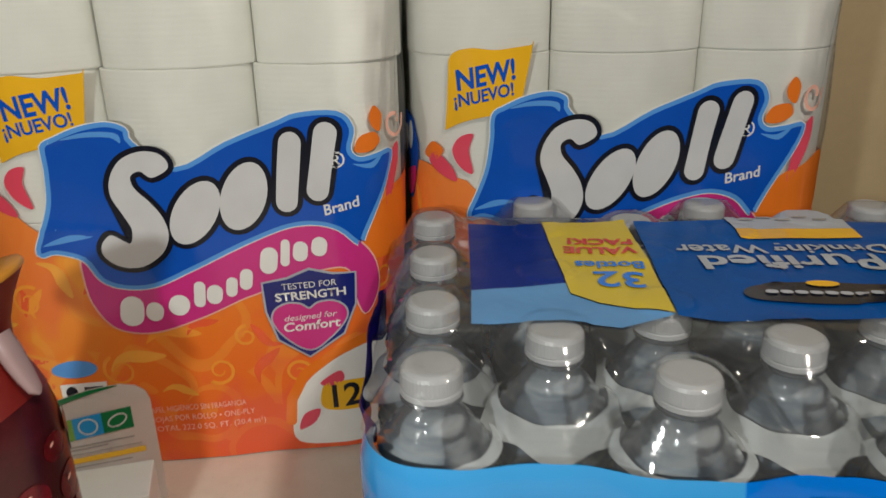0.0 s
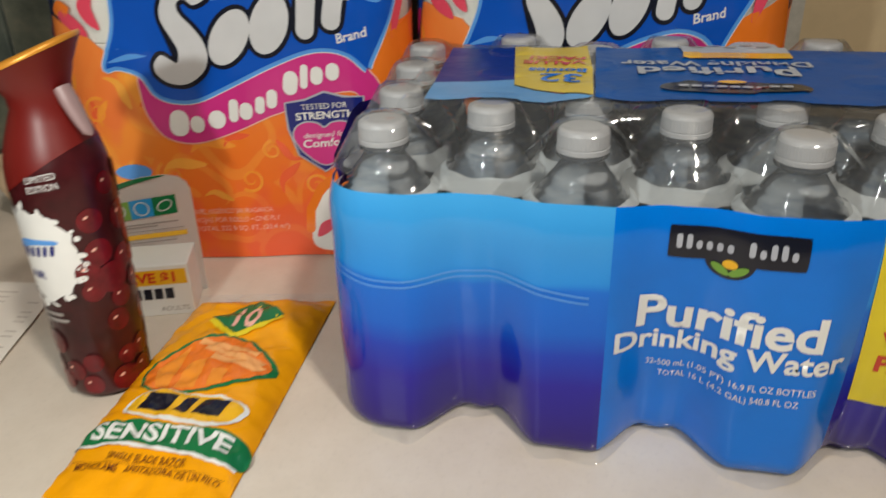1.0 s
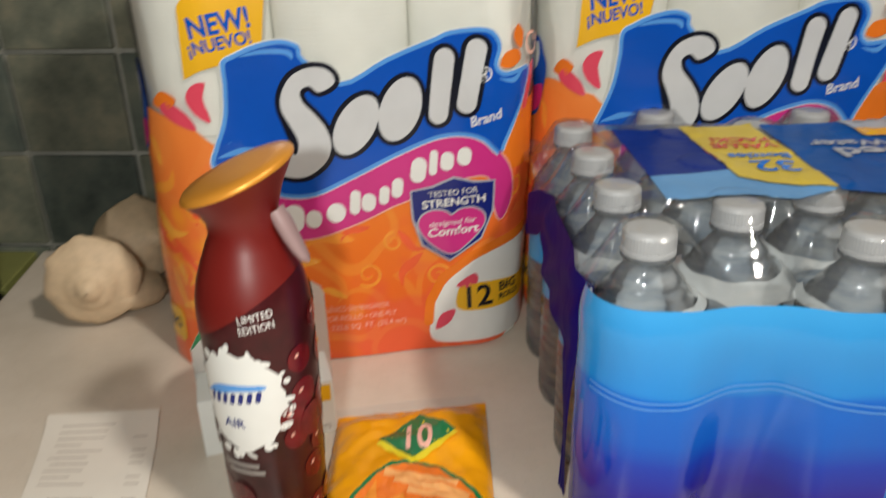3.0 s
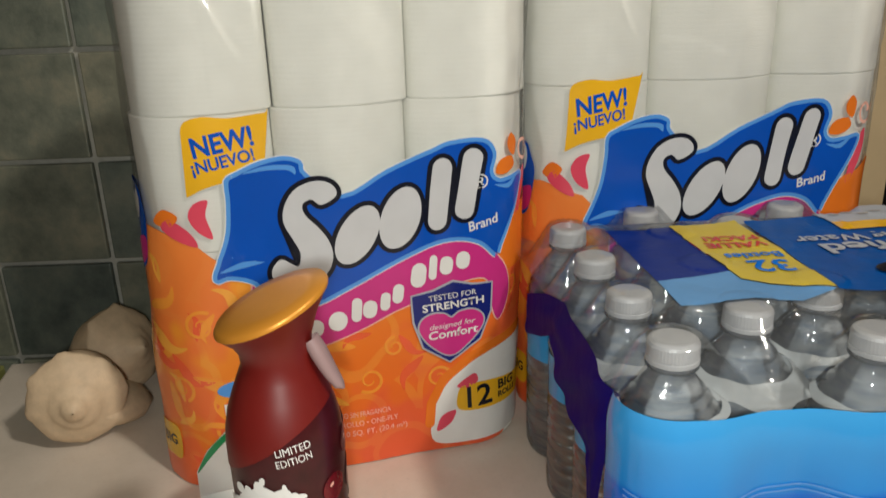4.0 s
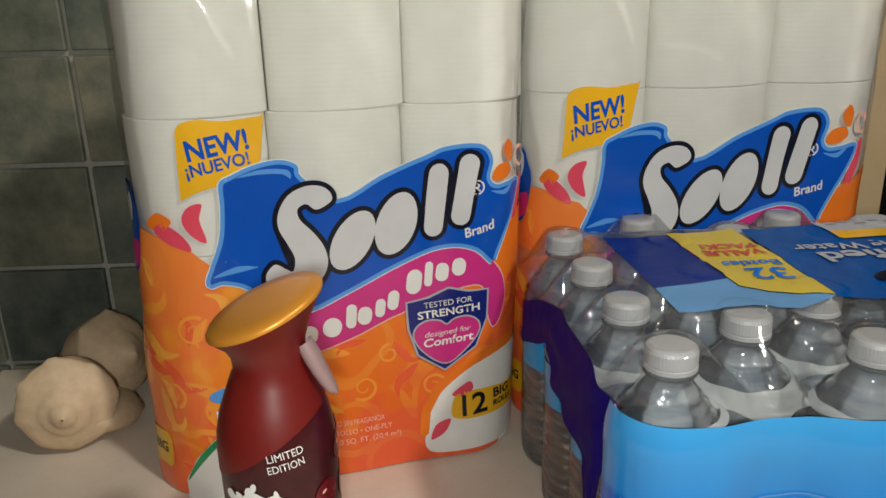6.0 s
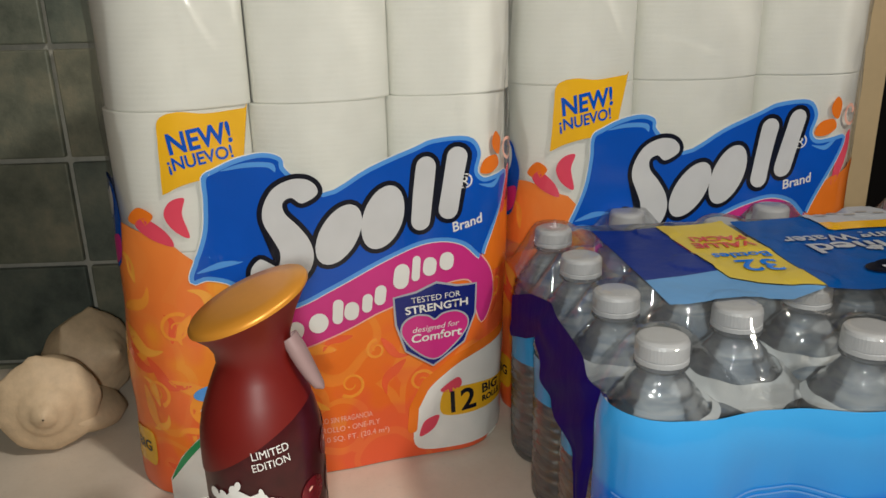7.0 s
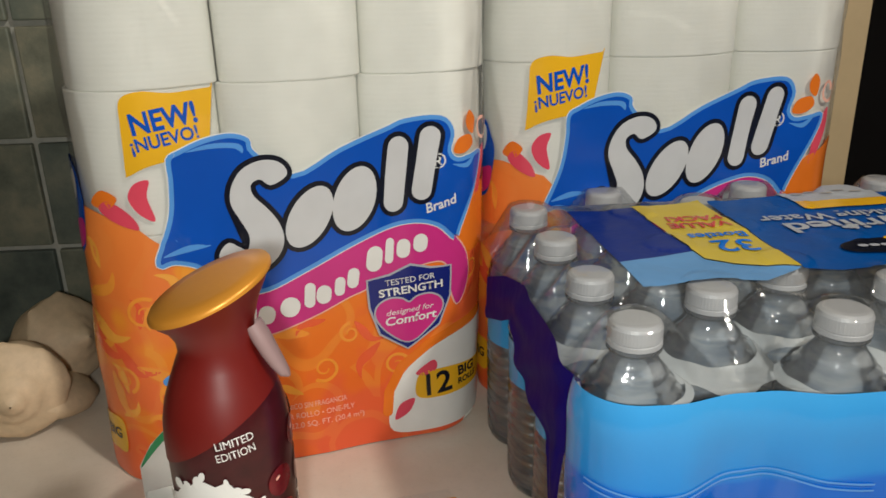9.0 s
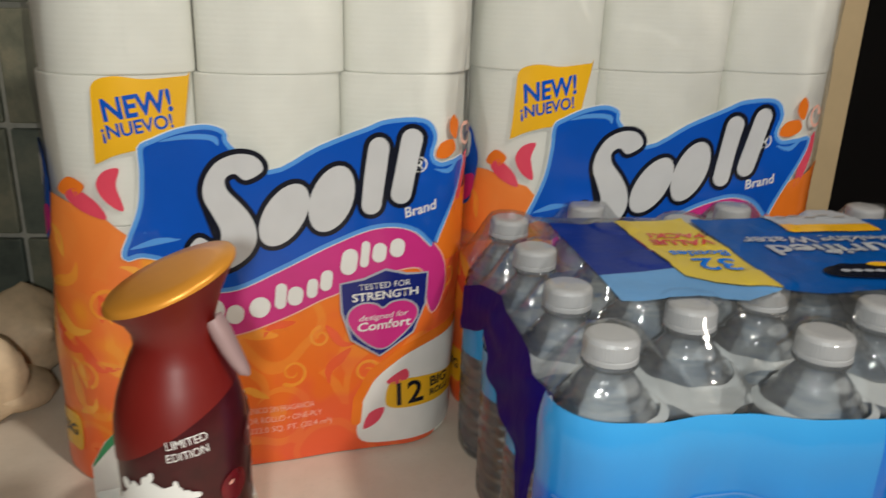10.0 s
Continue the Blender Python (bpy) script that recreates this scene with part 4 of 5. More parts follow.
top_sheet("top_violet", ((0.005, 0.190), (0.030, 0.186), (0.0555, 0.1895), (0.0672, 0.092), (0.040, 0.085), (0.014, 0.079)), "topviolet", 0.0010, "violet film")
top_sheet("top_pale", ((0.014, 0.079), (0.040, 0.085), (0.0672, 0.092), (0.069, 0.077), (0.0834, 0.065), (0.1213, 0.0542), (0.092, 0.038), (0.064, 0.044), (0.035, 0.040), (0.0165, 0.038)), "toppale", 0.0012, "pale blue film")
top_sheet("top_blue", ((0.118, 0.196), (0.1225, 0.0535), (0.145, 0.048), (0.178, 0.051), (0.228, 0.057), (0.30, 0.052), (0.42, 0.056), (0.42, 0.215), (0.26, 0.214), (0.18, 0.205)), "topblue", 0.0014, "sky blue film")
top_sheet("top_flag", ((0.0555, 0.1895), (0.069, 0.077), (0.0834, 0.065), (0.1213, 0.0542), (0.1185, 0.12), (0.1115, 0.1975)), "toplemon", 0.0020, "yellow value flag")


def turned(bm, cx, cy):
    for v in bm.verts:
        v.co.x, v.co.y = cx - v.co.x, cy - v.co.y
    return bm
wrap("top_value_lettering", turned(merged(letters("32", 0.030, 0, 0, 0, 0.0006), letters("Bottles", 0.0145, -0.002, -0.016, 0, 0.0003)), 0.113, 0.106), on_top(0.0027), "skyblue", "", 0.003)
wrap("top_value_phrase", turned(merged(letters("VALUE", 0.015, 0, 0, 0, 0.0005), letters("PACK!", 0.015, 0, -0.0155, 0, 0.0005)), 0.1125, 0.145), on_top(0.0027), "red", "", 0.003)
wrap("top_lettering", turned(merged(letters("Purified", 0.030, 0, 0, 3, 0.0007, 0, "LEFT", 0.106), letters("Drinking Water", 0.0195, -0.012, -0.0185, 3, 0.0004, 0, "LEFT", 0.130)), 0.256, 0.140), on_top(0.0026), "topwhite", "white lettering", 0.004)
wrap("top_emblem", flat_bm([smooth_loop([(0.166, 0.088), (0.1925, 0.097), (0.225, 0.097), (0.250, 0.095), (0.252, 0.078), (0.215, 0.070), (0.168, 0.0736)])]), on_top(0.0026), "inkblack", "black emblem plate", 0.004)
for k in range(9):
    wrap("top_emblem_bar", flat_bm([capsule(0.176 + 0.0078 * k, 0.082, 0.1785 + 0.0078 * k, 0.082, 0.0022)]), on_top(0.0034), "silver", "", 0.004)
wrap("top_emblem_sun", flat_bm([oval(0.208, 0.0945, 0.009, 0.0040)]), on_top(0.0034), "yellow", "", 0.004)
wrap("top_sticker", flat_bm([[Vector(p) for p in ((0.1830, 0.183), (0.2595, 0.189), (0.260, 0.226), (0.180, 0.217))]]), on_top(0.0024), "topwhite", "white sticker with a yellow edge", 0.005)
wrap("top_sticker_edge", flat_bm([[Vector(p) for p in ((0.182, 0.165), (0.259, 0.171), (0.2595, 0.189), (0.1830, 0.183))]]), on_top(0.0025), "yellow", "", 0.005)
for k in range(5):
    wrap("sticker_bar", flat_bm([rect(0.19 + 0.012 * k, 0.199 + 0.012 * k, 0.200 + 0.004 * (k % 2), 0.2025 + 0.004 * (k % 2))]), on_top(0.0032), "greyink", "", 0.005)
# violet strip round the opening at the end of the case
OUTER = [(0.197, 0.155), (0.139, 0.179), (0.092, 0.190), (0.061, 0.188), (0.029, 0.184), (0.014, 0.177), (0.003, 0.170), (0.001, 0.157), (0.006, 0.139), (0.010, 0.115), (0.014, 0.06), (0.018, 0.002)]
INNER = [(0.197, 0.119), (0.150, 0.138), (0.114, 0.156), (0.104, 0.148), (0.095, 0.139), (0.085, 0.131), (0.072, 0.125), (0.048, 0.123), (0.036, 0.112), (0.030, 0.101), (0.030, 0.05), (0.030, 0.002)]


def strip_at(a, b):
    t = a * (len(OUTER) - 1)
    i = min(int(t), len(OUTER) - 2)
    f = t - i
    o, n = Vector(OUTER[i]).lerp(Vector(OUTER[i + 1]), f), Vector(INNER[i]).lerp(Vector(INNER[i + 1]), f)
    p = o.lerp(n, b)
    out = 0.0362 + 0.005 * b * math.sin(math.pi * min(1, a * 1.2)) + 0.0012 * math.sin(a * 30 + 2 * b) + 0.002 * noise.noise(Vector((a * 9, b * 3, 1)))
    if p.x < 0.02:
        out -= 0.010 * ((0.02 - p.x) / 0.02) ** 2
    return Vector((-out - 0.10 * max(0, p.x), p.x, p.y))


part("end_strip", sheet(72, 10, strip_at), M["violet"], water, "violet film edge round the open end")

# ---- air freshener ----


def build_freshener():
    top = thing("air_freshener_can", pose(-0.2155, -0.005, 0, 0, 0, 0), "dark red air freshener can with a slanted gold top", "air freshener")
    prof = [(0.0, 0.002), (0.022, 0.001), (0.0275, 0.003), (0.0290, 0.008), (0.0300, 0.04), (0.0310, 0.08), (0.0318, 0.115), (0.0322, 0.145), (0.0323, 0.155), (0.0322, 0.165), (0.0314, 0.174), (0.0293, 0.184), (0.0257, 0.194), (0.0212, 0.204)]
    part("sleeve", lathe(prof, 48), M["sleeve"], top, "dark cherry printed sleeve")
    up = [(0.0321, 0.112), (0.0326, 0.135), (0.0328, 0.155), (0.0327, 0.165), (0.0319, 0.174), (0.0298, 0.184), (0.0262, 0.194), (0.0222, 0.204), (0.0194, 0.212), (0.0200, 0.221), (0.0235, 0.230), (0.0284, 0.2375), (0.0310, 0.2415)]

    def slant(c):
        k = max(0, min(1, (c.z - 0.205) / 0.034))
        return Vector((c.x, c.y, c.z + k * (c.x * 0.38 + c.y * 0.08)))
    bm = lathe(up, 56, slant)
    bmesh.ops.bisect_plane(bm, geom=bm.verts[:] + bm.edges[:] + bm.faces[:], plane_co=(0, 0, 0.172), plane_no=Vector((-0.62, 0.0, 1)).normalized(), clear_inner=True)
    part("shoulder", bm, M["can"], top, "matt dark red plastic shoulder")
    part("spray_cap", lathe([(0.0311, 0.2410), (0.0312, 0.2425), (0.0300, 0.2445), (0.020, 0.2455), (0.0, 0.2453)], 56, slant), M["gold"], top, "satin gold slanted top")
    way = ((0.0200, 0.2235, 0.0046), (0.0240, 0.2155, 0.0050), (0.0272, 0.2085, 0.0046), (0.0305, 0.2020, 0.0040), (0.0340, 0.1960, 0.0030), (0.0362, 0.1940, 0.0008))

    def lever(u, v):
        x, z, w = (float(np.interp(v * 5, range(6), [p[k] for p in way])) for k in range(3))
        a = u * 2 * math.pi
        return Vector((x + w * 0.75 * math.cos(a), 1.2 * w * math.copysign(abs(math.sin(a)) ** 0.6, math.sin(a)), z + w * 0.45 * math.cos(a)))
    part("trigger", sheet(20, 15, lever, True), M["trigger"], top, "translucent grey trigger").matrix_basis = pose(0, 0, 0, 0, 0, -10)

    def wrapped(off, mid=-92):
        def f(u, z):
            r = np.interp(z, [p[1] for p in prof], [p[0] for p in prof]) + off
            a = radians(mid) + u / 0.031
            return Vector((r * math.cos(a), r * math.sin(a), z))
        return f

    rnd = random.Random(4)
    ring = [Vector((0.003 + (0.030 + 0.0022 * rnd.uniform(-1, 1)) * 0.92 * math.cos(t), 0.117 + (0.033 + 0.0025 * rnd.uniform(-1, 1)) * math.sin(t))) for t in (2 * math.pi * k / 40 for k in range(40))]
    petals = [oval(0.003 + (0.027 + 0.004 * rnd.random()) * math.cos(t), 0.117 + (0.032 + 0.005 * rnd.random()) * math.sin(t), rnd.uniform(0.0016, 0.0046), rnd.uniform(0.0012, 0.0030), rnd.uniform(0, 180), 10) for t in (2 * math.pi * (k + rnd.random() * 0.9) / 26 for k in range(26))]
    part("white_label", lay(flat_bm([ring]), wrapped(0.0006, -108), 0.005), M["white"], top, "white ragged-edged label")
    for p in petals:
        part("label_petal", lay(flat_bm([p]), wrapped(0.0009, -108), 0.005), M["white"], top)
    part("label_mark", lay(flat_bm([smooth_loop([(-0.018, 0.121), (-0.006, 0.129), (0.016, 0.130), (0.019, 0.127), (0.004, 0.126), (-0.012, 0.121)])]), wrapped(0.0009, -108), 0.005), M["halo"], top, "pale blue mark")
    for k in range(7):
        part("label_mark_bar", lay(flat_bm([capsule(-0.014 + 0.0048 * k, 0.1165 + 0.0006 * k, -0.0128 + 0.0048 * k, 0.1215 + 0.0006 * k, 0.0013)]), wrapped(0.0012, -108), 0.005), M["navy"], top)
    part("label_lettering", lay(letters("AIR", 0.0085, -0.007, 0.1010, 0, 0.0001), wrapped(0.0012, -108), 0.005), M["navy"], top)
    part("edition_lettering", lay(merged(letters("LIMITED", 0.0062, -0.0095, 0.1690, 8, 0.0, 0, "LEFT", 0.0182), letters("EDITION", 0.0062, -0.0095, 0.1626, 8, 0.0, 0, "LEFT", 0.0182)), wrapped(0.0012, -72), 0.005), M["white"], top)
    for a, b in ((0.072, -0.014), (0.067, -0.011)):
        part("small_print_bar", lay(flat_bm([rect(b, b + 0.024, a, a + 0.0025)]), wrapped(0.0008, -108), 0.005), M["greyink"], top)
    spots = []
    for _ in range(4000):
        if len(spots) == 30:
            break
        u, z, r = rnd.uniform(-0.03, 0.085), rnd.uniform(0.012, 0.165), rnd.uniform(0.0070, 0.0110)
        if (u / 0.033) ** 2 + ((z - 0.117) / 0.042) ** 2 < 1 or (abs(z - 0.069) < 0.012 and u < 0.02) or (z > 0.140 and u < 0.040):
            continue
        if all(math.hypot(u - a, z - b) > 0.80 * (r + c) for a, b, c in spots):
            spots.append((u, z, r))
    for k, (u, z, r) in enumerate(spots):
        c = part("cherry", lay(flat_bm([oval(u, z, r, r * 1.05)]), wrapped(0.0003 + 0.00003 * k, -108), 0.004), M["berry"], top)
        part("cherry_glint", lay(flat_bm([oval(u - r * 0.3, z + r * 0.35, r * 0.20, r * 0.11, 30, 10)]), wrapped(0.0010, -108), 0.004), M["palepink"], c)
    return top


build_freshener()

# ---- small white box with a tall back card ----
bx = thing("vitamin_box", pose(-0.238, 0.085, 0, 0, 0, 20), "small white card box with a tall printed back panel", "box")
part("carton", box(-0.058, 0.040, -0.006, 0.036, 0.0, 0.048, 0.001), M["card"], bx, "white carton", False)
card = [(-0.060, 0.0), (0.045, 0.0), (0.0445, 0.098), (0.042, 0.105), (0.036, 0.110), (0.026, 0.1125), (0.006, 0.1115), (-0.016, 0.106), (-0.036, 0.096), (-0.050, 0.084), (-0.0590, 0.069)]


def plate(outline, y0, y1):
    bm = flat_bm([[Vector(p) for p in outline]])
    for v in bm.verts:
        v.co = Vector((v.co.x, y0, v.co.y))
    bmesh.ops.solidify(bm, geom=bm.faces[:], thickness=y1 - y0)
    return bm


def on_card(y):
    return lambda x, z: Vector((x, y, z))


part("back_panel", plate(card, 0.0365, 0.0376), M["card"], bx, "tall white back panel", False)
for nm, sh, mt, yy in (
        ("green_arc", smooth_loop([(-0.0585, 0.068), (-0.050, 0.0835), (-0.036, 0.0955), (-0.016, 0.1055), (0.006, 0.111), (0.026, 0.112), (0.010, 0.1085), (-0.012, 0.1025), (-0.033, 0.0915), (-0.047, 0.0795)], 4), "green", 0.0355),
        ("lime_square", rect(-0.027, -0.008, 0.0715, 0.0885, 0.002), "lime", 0.0353), ("blue_square", rect(-0.008, 0.011, 0.0735, 0.0905, 0.002), "bluegreen", 0.0353), ("green_square", rect(0.011, 0.031, 0.0755, 0.0925, 0.002), "green", 0.0353),
        ("yellow_band", rect(-0.024, 0.036, 0.0535, 0.0580, 0.003), "yellow", 0.0353)):
    part(nm, lay(flat_bm([sh]), on_card(yy), 0.05), M[mt], bx)
for ring in (oval(-0.0175, 0.081, 0.0050, 0.0062, -20), oval(0.0015, 0.083, 0.0060, 0.0060), oval(0.021, 0.085, 0.0068, 0.0040, 30)):
    part("icon_mark", lay(merged(*[flat_bm([capsule(*a, *b, 0.0006)]) for a, b in zip(ring, ring[1:] + ring[:1])]), on_card(0.0350), 0.05), M["white"], bx)
for r in (rect(-0.026, 0.030, 0.0665, 0.0676, 0.003), rect(-0.026, 0.012, 0.0640, 0.0650, 0.002), rect(-0.024, 0.034, 0.0605, 0.0612, 0.003), rect(-0.024, 0.026, 0.0500, 0.0510, 0.002)):
    part("panel_bar", lay(flat_bm([r]), on_card(0.0353), 0.05), M["greyink"], bx)
part("price_flash", lay(flat_bm([rect(-0.020, 0.0375, 0.0300, 0.0440)]), on_card(-0.0064), 0.05), M["yellow"], bx, "yellow price flash")
part("price_lettering", lay(letters("SAVE $1", 0.0125, -0.018, 0.0328, 0, 0.0004, 0, "LEFT", 0.046), on_card(-0.0068), 0.05), M["red"], bx)
for k in range(6):
    part("name_bar", lay(flat_bm([rect(-0.026 + 0.0088 * k, -0.0192 + 0.0088 * k, 0.0165, 0.0265)]), on_card(-0.0064), 0.05), M["inkblack"], bx)
part("box_lettering", lay(letters("ADULTS", 0.0065, 0.012, 0.0045, 0, 0.0), on_card(-0.0064), 0.05), M["greyink"], bx)

# ---- bag of razors ----
BAG = [Vector(p) for p in ((-0.1845, -0.1275), (-0.069, -0.126), (-0.0845, 0.130), (-0.200, 0.107))]


def bag_at(u, v, off=0.0):
    """u across, v from the near seal to the far one, both 0 to 1."""
    p = BAG[0].lerp(BAG[1], u).lerp(BAG[3].lerp(BAG[2], u), v)
    a, b = max(0, 1 - (2 * u - 1) ** 4), max(0, min(1, v / 0.27, (1 - v) / 0.16))
    h = 0.0014 + (0.018 * a ** 0.7 * math.sin(b * math.pi / 2) ** 1.2) * (1 + 0.18 * noise.noise(Vector((u * 3.5, v * 7, 2)))) + 0.0022 * noise.noise(Vector((u * 9, v * 22, 9))) + 0.0010 * noise.noise(Vector((u * 26 + v * 8, v * 40, 4)))
    return Vector((p.x, p.y, max(0.0012, h) + off))


bag = thing("razor_bag", pose(0, 0, 0), "orange plastic bag of disposable razors lying on the counter", "razor pack")
part("bag_front", sheet(40, 70, bag_at), M["bag"], bag, "glossy orange bag front")
part("bag_back", sheet(10, 16, lambda u, v: Vector((*bag_at(u, v).xy, 0.0004))), M["bag"], bag)


PRINT_FROM = (0, 0.165, 0.235, 0.33, 0.345, 0.45, 0.50, 0.785, 0.82, 0.953, 1)
PRINT_TO = (0, 0.085, 0.145, 0.235, 0.255, 0.36, 0.385, 0.645, 0.675, 0.870, 0.93)


def bag_ink(name, loops, mat, off, label=""):
    return part(name, lay(flat_bm(loops) if isinstance(loops, list) else loops, lambda u, v: bag_at(u, float(np.interp(v, PRINT_FROM, PRINT_TO)), off + 0.0004), 0.022), M[mat], bag, label)


part("clear_seal", sheet(16, 4, lambda u, v: BAG[3].lerp(BAG[2], u).to_3d() + Vector((-0.03 * 0.2 * v, 0.006 * v + 0.002 * math.sin(u * 3.1), 0.0016 + 0.003 * v))), M["wfilm"], bag, "clear heat-sealed end")
bag_ink("window_rim", [smooth_loop([(0.12, 0.60), (0.36, 0.78), (0.60, 0.80), (0.78, 0.73), (0.94, 0.62), (0.60, 0.50), (0.30, 0.44)], 5)], "green", 0.0008)
bag_ink("window", [smooth_loop([(0.15, 0.60), (0.37, 0.765), (0.60, 0.785), (0.76, 0.72), (0.90, 0.62), (0.60, 0.515), (0.30, 0.455)], 5)], "orange2", 0.0012, "window showing the razors")
for q in (((0.20, 0.60), (0.30, 0.47), (0.36, 0.48), (0.32, 0.72)), ((0.38, 0.62), (0.40, 0.48), (0.52, 0.50), (0.48, 0.66)), ((0.56, 0.60), (0.58, 0.515), (0.66, 0.53), (0.66, 0.60))):
    bag_ink("razor_handle", [[Vector(p) for p in q]], "razor", 0.0016, "orange razor handle")
for q in (((0.36, 0.735), (0.37, 0.765), (0.80, 0.70), (0.78, 0.675)), ((0.42, 0.70), (0.43, 0.725), (0.86, 0.655), (0.84, 0.63)), ((0.50, 0.65), (0.51, 0.68), (0.88, 0.625), (0.82, 0.60))):
    bag_ink("razor_handle", [[Vector(p) for p in q]], "peach", 0.0020, "pale orange razor handle")
bag_ink("count_diamond_edge", [[Vector(p) for p in ((0.30, 0.865), (0.56, 0.945), (0.80, 0.885), (0.52, 0.795))]], "lemon", 0.0010)
bag_ink("count_diamond", [[Vector(p) for p in ((0.31, 0.878), (0.56, 0.953), (0.79, 0.895), (0.52, 0.818))]], "green", 0.0014, "green count diamond")
def scaled(bm, sx, sy):
    for v in bm.verts:
        v.co.x, v.co.y = v.co.x * sx, v.co.y * sy
    return bm
bag_ink("count_lettering", scaled(letters("10", 0.20, 0.445, 1.67, 0, 0.004), 1.0, 0.505), "palepink", 0.0018)
bag_ink("emblem_rim", [smooth_loop([(0.20, 0.36), (0.22, 0.42), (0.36, 0.46), (0.62, 0.455), (0.88, 0.43), (0.90, 0.39), (0.80, 0.335), (0.50, 0.335)], 5)], "white", 0.0010)
bag_ink("emblem_oval", [smooth_loop([(0.225, 0.362), (0.24, 0.412), (0.37, 0.45), (0.62, 0.445), (0.86, 0.422), (0.875, 0.39), (0.79, 0.345), (0.50, 0.345)], 5)], "yellow", 0.0014, "orange emblem oval")
for x, w in ((0.28, 0.17), (0.50, 0.07), (0.61, 0.16)):
    bag_ink("emblem_bar", [[Vector((x, 0.365)), Vector((x + w, 0.365)), Vector((x + w + 0.03, 0.43)), Vector((x + 0.03, 0.43))]], "inkblack", 0.0018)
bag_ink("green_band", [smooth_loop([(0.02, 0.24), (0.03, 0.315), (0.30, 0.335), (0.60, 0.325), (0.97, 0.325), (0.98, 0.235), (0.60, 0.245), (0.30, 0.255)], 5)], "green", 0.0010, "green band")
bag_ink("band_rim", [[Vector(p) for p in ((0.02, 0.232), (0.30, 0.244), (0.60, 0.234), (0.98, 0.224), (0.98, 0.234), (0.60, 0.245), (0.30, 0.254), (0.02, 0.242))]], "white", 0.0012)
bag_ink("band_lettering", scaled(letters("SENSITIVE", 0.155, 0.09, 0.52, 0, 0.004, 0, "LEFT", 0.82), 1.0, 0.51), "white", 0.0014)
bag_ink("bag_rule", [rect(0.06, 0.95, 0.184, 0.1855)], "brown", 0.0012)
bag_ink("razor_lettering", scaled(letters("SINGLE BLADE RAZOR", 0.07, 0.26, 0.380, 0, 0.0005, 0.15, "LEFT", 0.46), 1.0, 0.51), "brown", 0.0012)
bag_ink("razor_phrase", scaled(letters("MONOLAME   AFEITADORA DE UN FILO", 0.062, 0.09, 0.312, 0, 0.0005, 0.15, "LEFT", 0.84), 1.0, 0.51), "brown", 0.0012)

# ---- receipt ----
REC = [Vector(p) for p in ((-0.385, -0.230), (-0.300, -0.245), (-0.345, 0.110), (-0.432, 0.100))]


def rec_at(u, v, off=0.0):
    p = REC[0].lerp(REC[1], u).lerp(REC[3].lerp(REC[2], u), v)
    p.x += 0.035 * math.sin(v * math.pi) * 0.6
    return Vector((p.x, p.y, 0.0012 + 0.009 * max(0, v - 0.75) ** 1.2 * 2 + 0.0012 * (1 + math.sin(v * 19)) + off))


rec = thing("till_receipt", pose(0, 0, 0), "long white paper till receipt lying curled on the counter", "receipt")
part("receipt_paper", sheet(8, 60, rec_at), M["receipt"], rec, "thin curling paper")
rows = []
rn = random.Random(8)
for k in range(44):
    v = 0.03 + k * 0.0215
    if rn.random() < 0.85:
        a = rn.uniform(0.08, 0.2)
        rows.append(rect(a, a + rn.uniform(0.2, 0.5), v, v + 0.0045))
        if rn.random() < 0.6:
            rows.append(rect(0.80, 0.92, v, v + 0.0045))
for r in rows:
    part("receipt_line", lay(flat_bm([r]), lambda u, v: rec_at(u, v, 0.0003), 0.05), M["faint"], rec)
for v in (0.545, 0.30):
    part("receipt_bar", lay(flat_bm([rect(0.04, 0.96, v, v + 0.013)]), lambda a, b: rec_at(a, b, 0.0004), 0.05), M["stamp"], rec)

# ---- seashells ----


def build_shell(m, r, length, seed, label):
    sh = thing("seashell", m, label, "seashell", "seashells by the wall")

    def f(u, v):
        a = u * 2 * math.pi
        prof = np.interp(v, [0, 0.03, 0.06, 0.08, 0.14, 0.16, 0.23, 0.28, 0.36, 0.60, 0.85, 1.0], [0.02, 0.13, 0.24, 0.26, 0.50, 0.53, 0.86, 0.99, 0.97, 0.86, 0.50, 0.12])
        knob = max(0, math.sin(a * 8 + seed)) ** 3
        ridge = 1 + 0.13 * knob * max(0, 1 - abs(v - 0.27) / 0.07) * (0.35 + 0.65 * max(0, math.sin(a - 0.6))) + 0.05 * noise.noise(Vector((math.cos(a) * 1.5, math.sin(a) * 1.5, v * 4 + seed)))
        rr = r * prof * ridge * (1 + 0.12 * math.cos(a - 1.0))
        return Vector((rr * math.cos(a), -length * 0.42 + length * v, rr * math.sin(a)))
    part("body_whorl", sheet(48, 34, lambda u, v: f(u, 0.34 + 0.66 * v), True), M["shell"], sh, "cream knobbly body whorl")
    flare = lathe([(0.0, -1.0), (0.45, -0.88), (0.8, -0.55), (1.0, 0.0), (0.8, 0.55), (0.45, 0.88), (0.0, 1.0)], 32)
    for p in flare.verts:
        p.co = Vector((0.72 * r + 0.80 * r * p.co.x, 0.5 * r + 1.05 * r * p.co.y + 0.25 * r * p.co.x, -0.42 * r + 0.46 * r * p.co.z - 0.18 * r * p.co.x))
    part("lip", flare, M["shell"], sh, "smooth flaring lip")
    part("spire", sheet(48, 20, lambda u, v: f(u, 0.34 * v), True), M["shell"], sh, "stepped pale spire")
    return sh


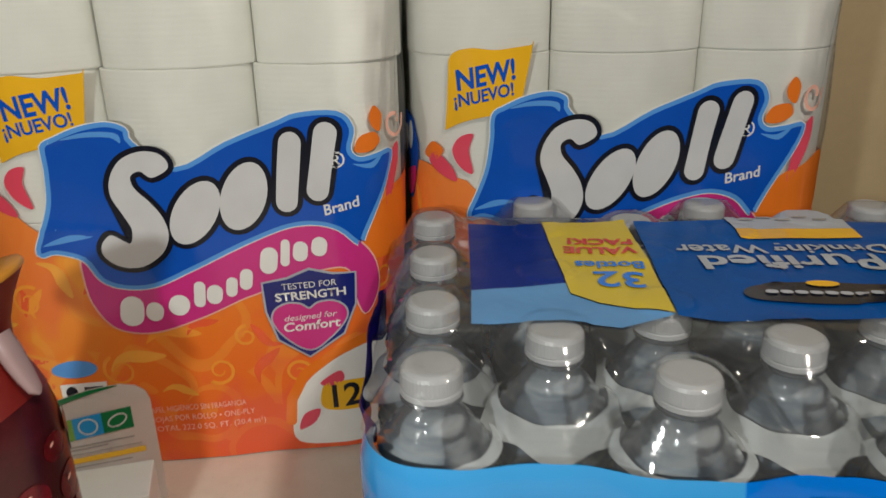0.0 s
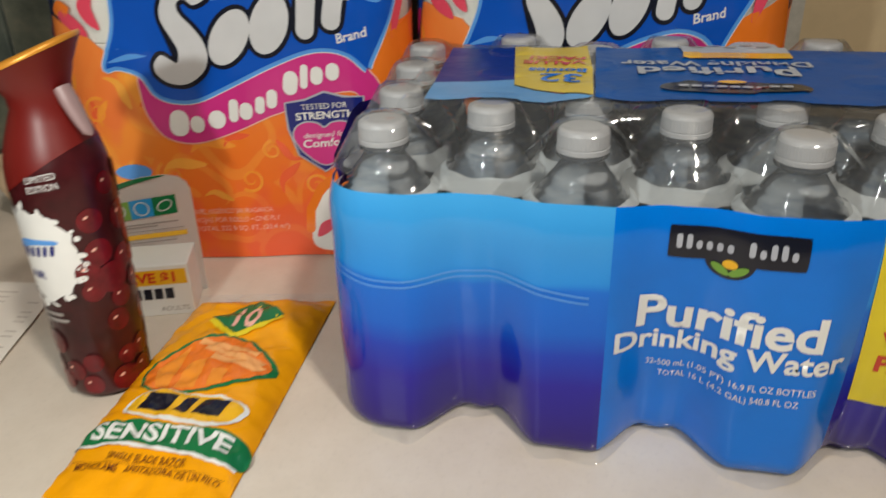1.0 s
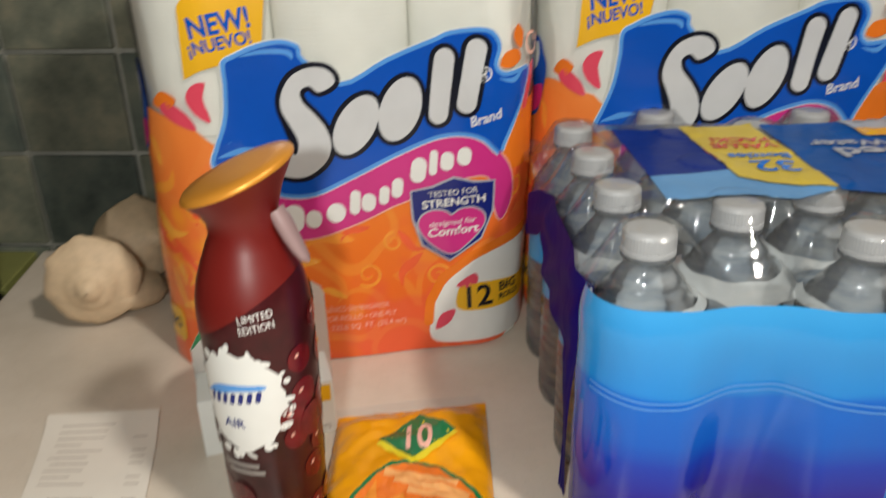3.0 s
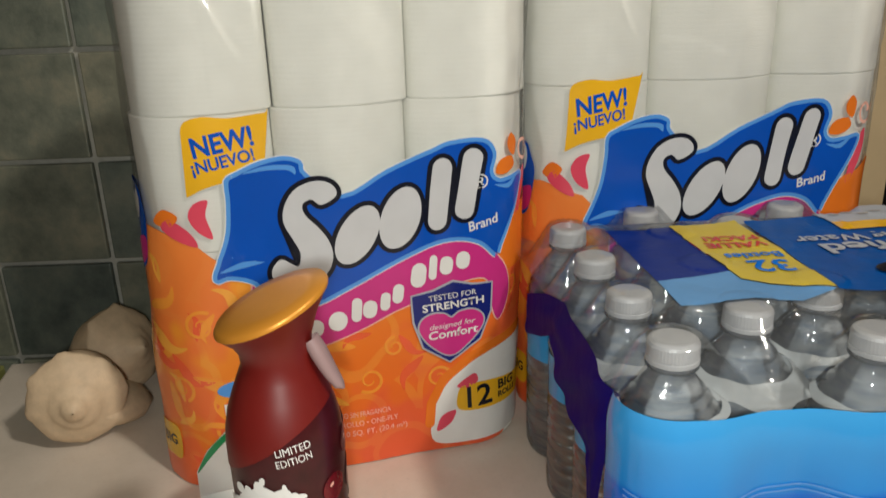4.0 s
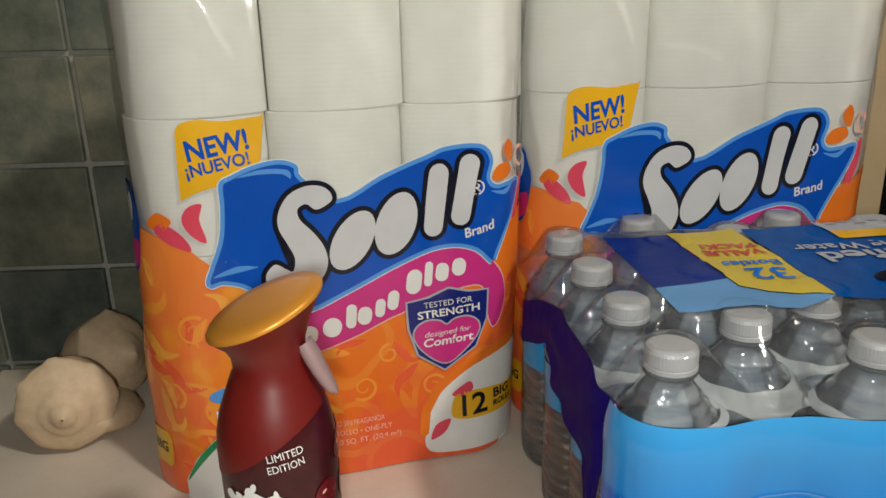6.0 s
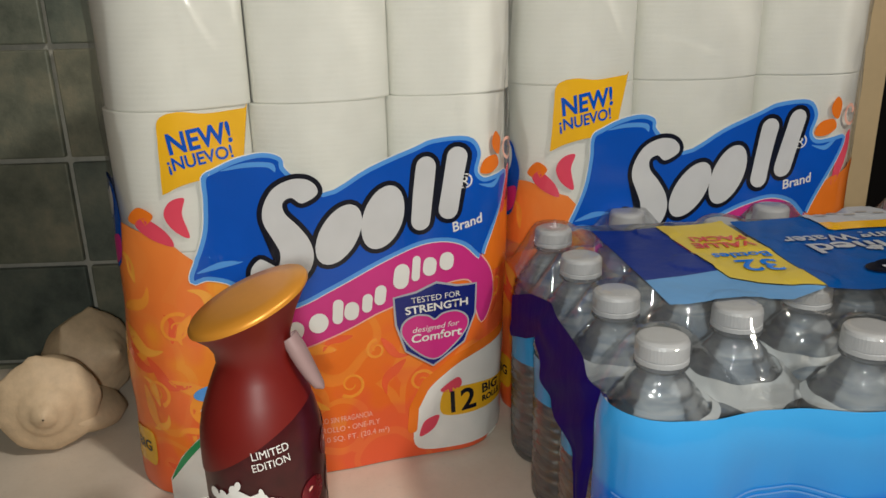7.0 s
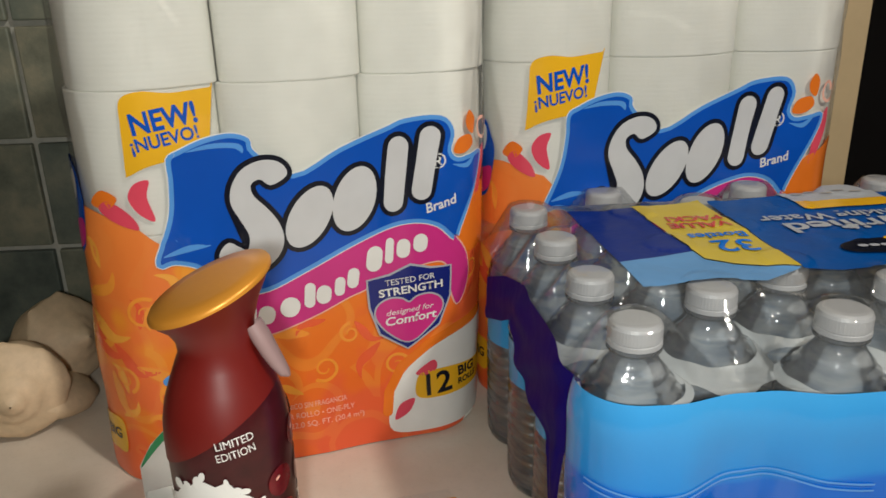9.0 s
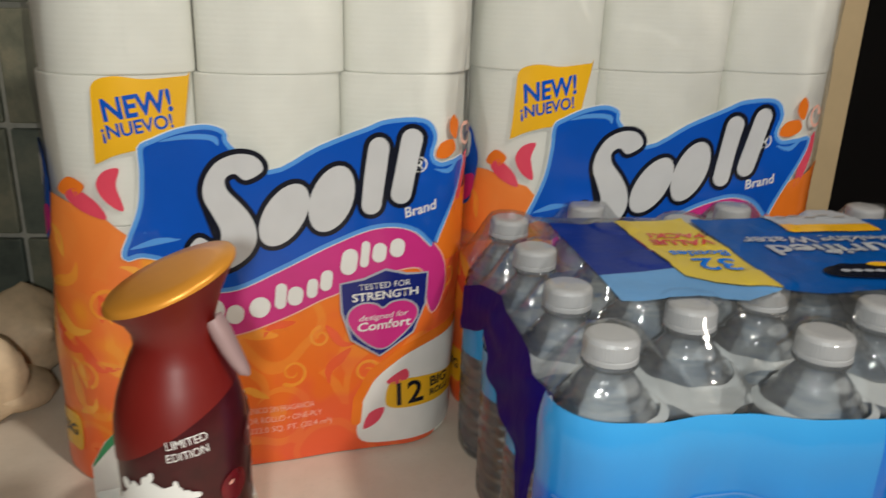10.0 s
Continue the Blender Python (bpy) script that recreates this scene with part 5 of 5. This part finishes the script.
build_shell(pose(-0.467, 0.266, 0.0415, -9, 0, 20), 0.0430, 0.108, 1.0, "large cream conch shell lying with its spire forward")
build_shell(pose(-0.462, 0.352, 0.0430, -20, 0, 66), 0.0440, 0.110, 4.0, "large cream spiral shell lying behind another by the tiles")

# ---- black kitchen appliance past the counter's end ----
ap = thing("black_range", pose(0, 0, -0.90), "black enamelled kitchen range beside the counter", "range")
part("range_body", slab(((-1.30, -0.62), (-0.445, -0.62), (-0.606, 0.330), (-1.30, 0.330)), 0.0, 0.897, 0.004), M["black"], ap, "glossy black body", False)
part("range_back", box(-1.30, -0.606, 0.262, 0.330, 0.898, 1.75, 0.006), M["black"], ap, "tall black back panel")
structure("ledge", slab(((-1.30, 0.334), (-0.609, 0.334), (-0.624, WALL_Y - 0.001), (-1.30, WALL_Y - 0.001)), -0.030, -0.001, 0.002), M["olive"], "olive green ledge between the range and the tiles")

# ---- ceiling lamp ----
cl = thing("ceiling_lamp", pose(0.66, -0.74, 1.5), "round glass ceiling lamp", "lamp")
part("lamp_base", lathe([(0.0, 0.0), (0.10, 0.0), (0.10, -0.02), (0.0, -0.02)], 40), M["steel"], cl)

# ---- wall tiles, last ----
TX, TZ, GAP = 0.126, 0.1135, 0.0055
tb = box(-TX / 2 + GAP / 2, TX / 2 - GAP / 2, -0.008, 0.0, -TZ / 2 + GAP / 2, TZ / 2 - GAP / 2, 0.0018, 2)
wall = bpy.data.objects["wall_back"]
first = None
rt = random.Random(3)
for i in range(-5, 7):
    for k in range(-1, 8):
        x = -0.479 + (i + 0.5) * TX
        if x + TX / 2 > 0.40 or x < -1.2:
            continue
        m = pose(x, WALL_Y + 0.006, 0.0065 + (k + 0.5) * TZ, rt.uniform(-0.5, 0.5), 0, rt.uniform(-0.5, 0.5))
        if x + TX / 2 > 0.322:
            o = part("tile", box(-TX / 2 + GAP / 2, 0.320 - x, -0.008, 0.0, -TZ / 2 + GAP / 2, TZ / 2 - GAP / 2, 0.0018, 2), M["tile"], wall, "", False)
            o.matrix_basis = m
            continue
        if first is None:
            first = part("tile", tb, M["tile"], wall, "", False)
            first.matrix_basis = m
        else:
            again(first, wall, m)
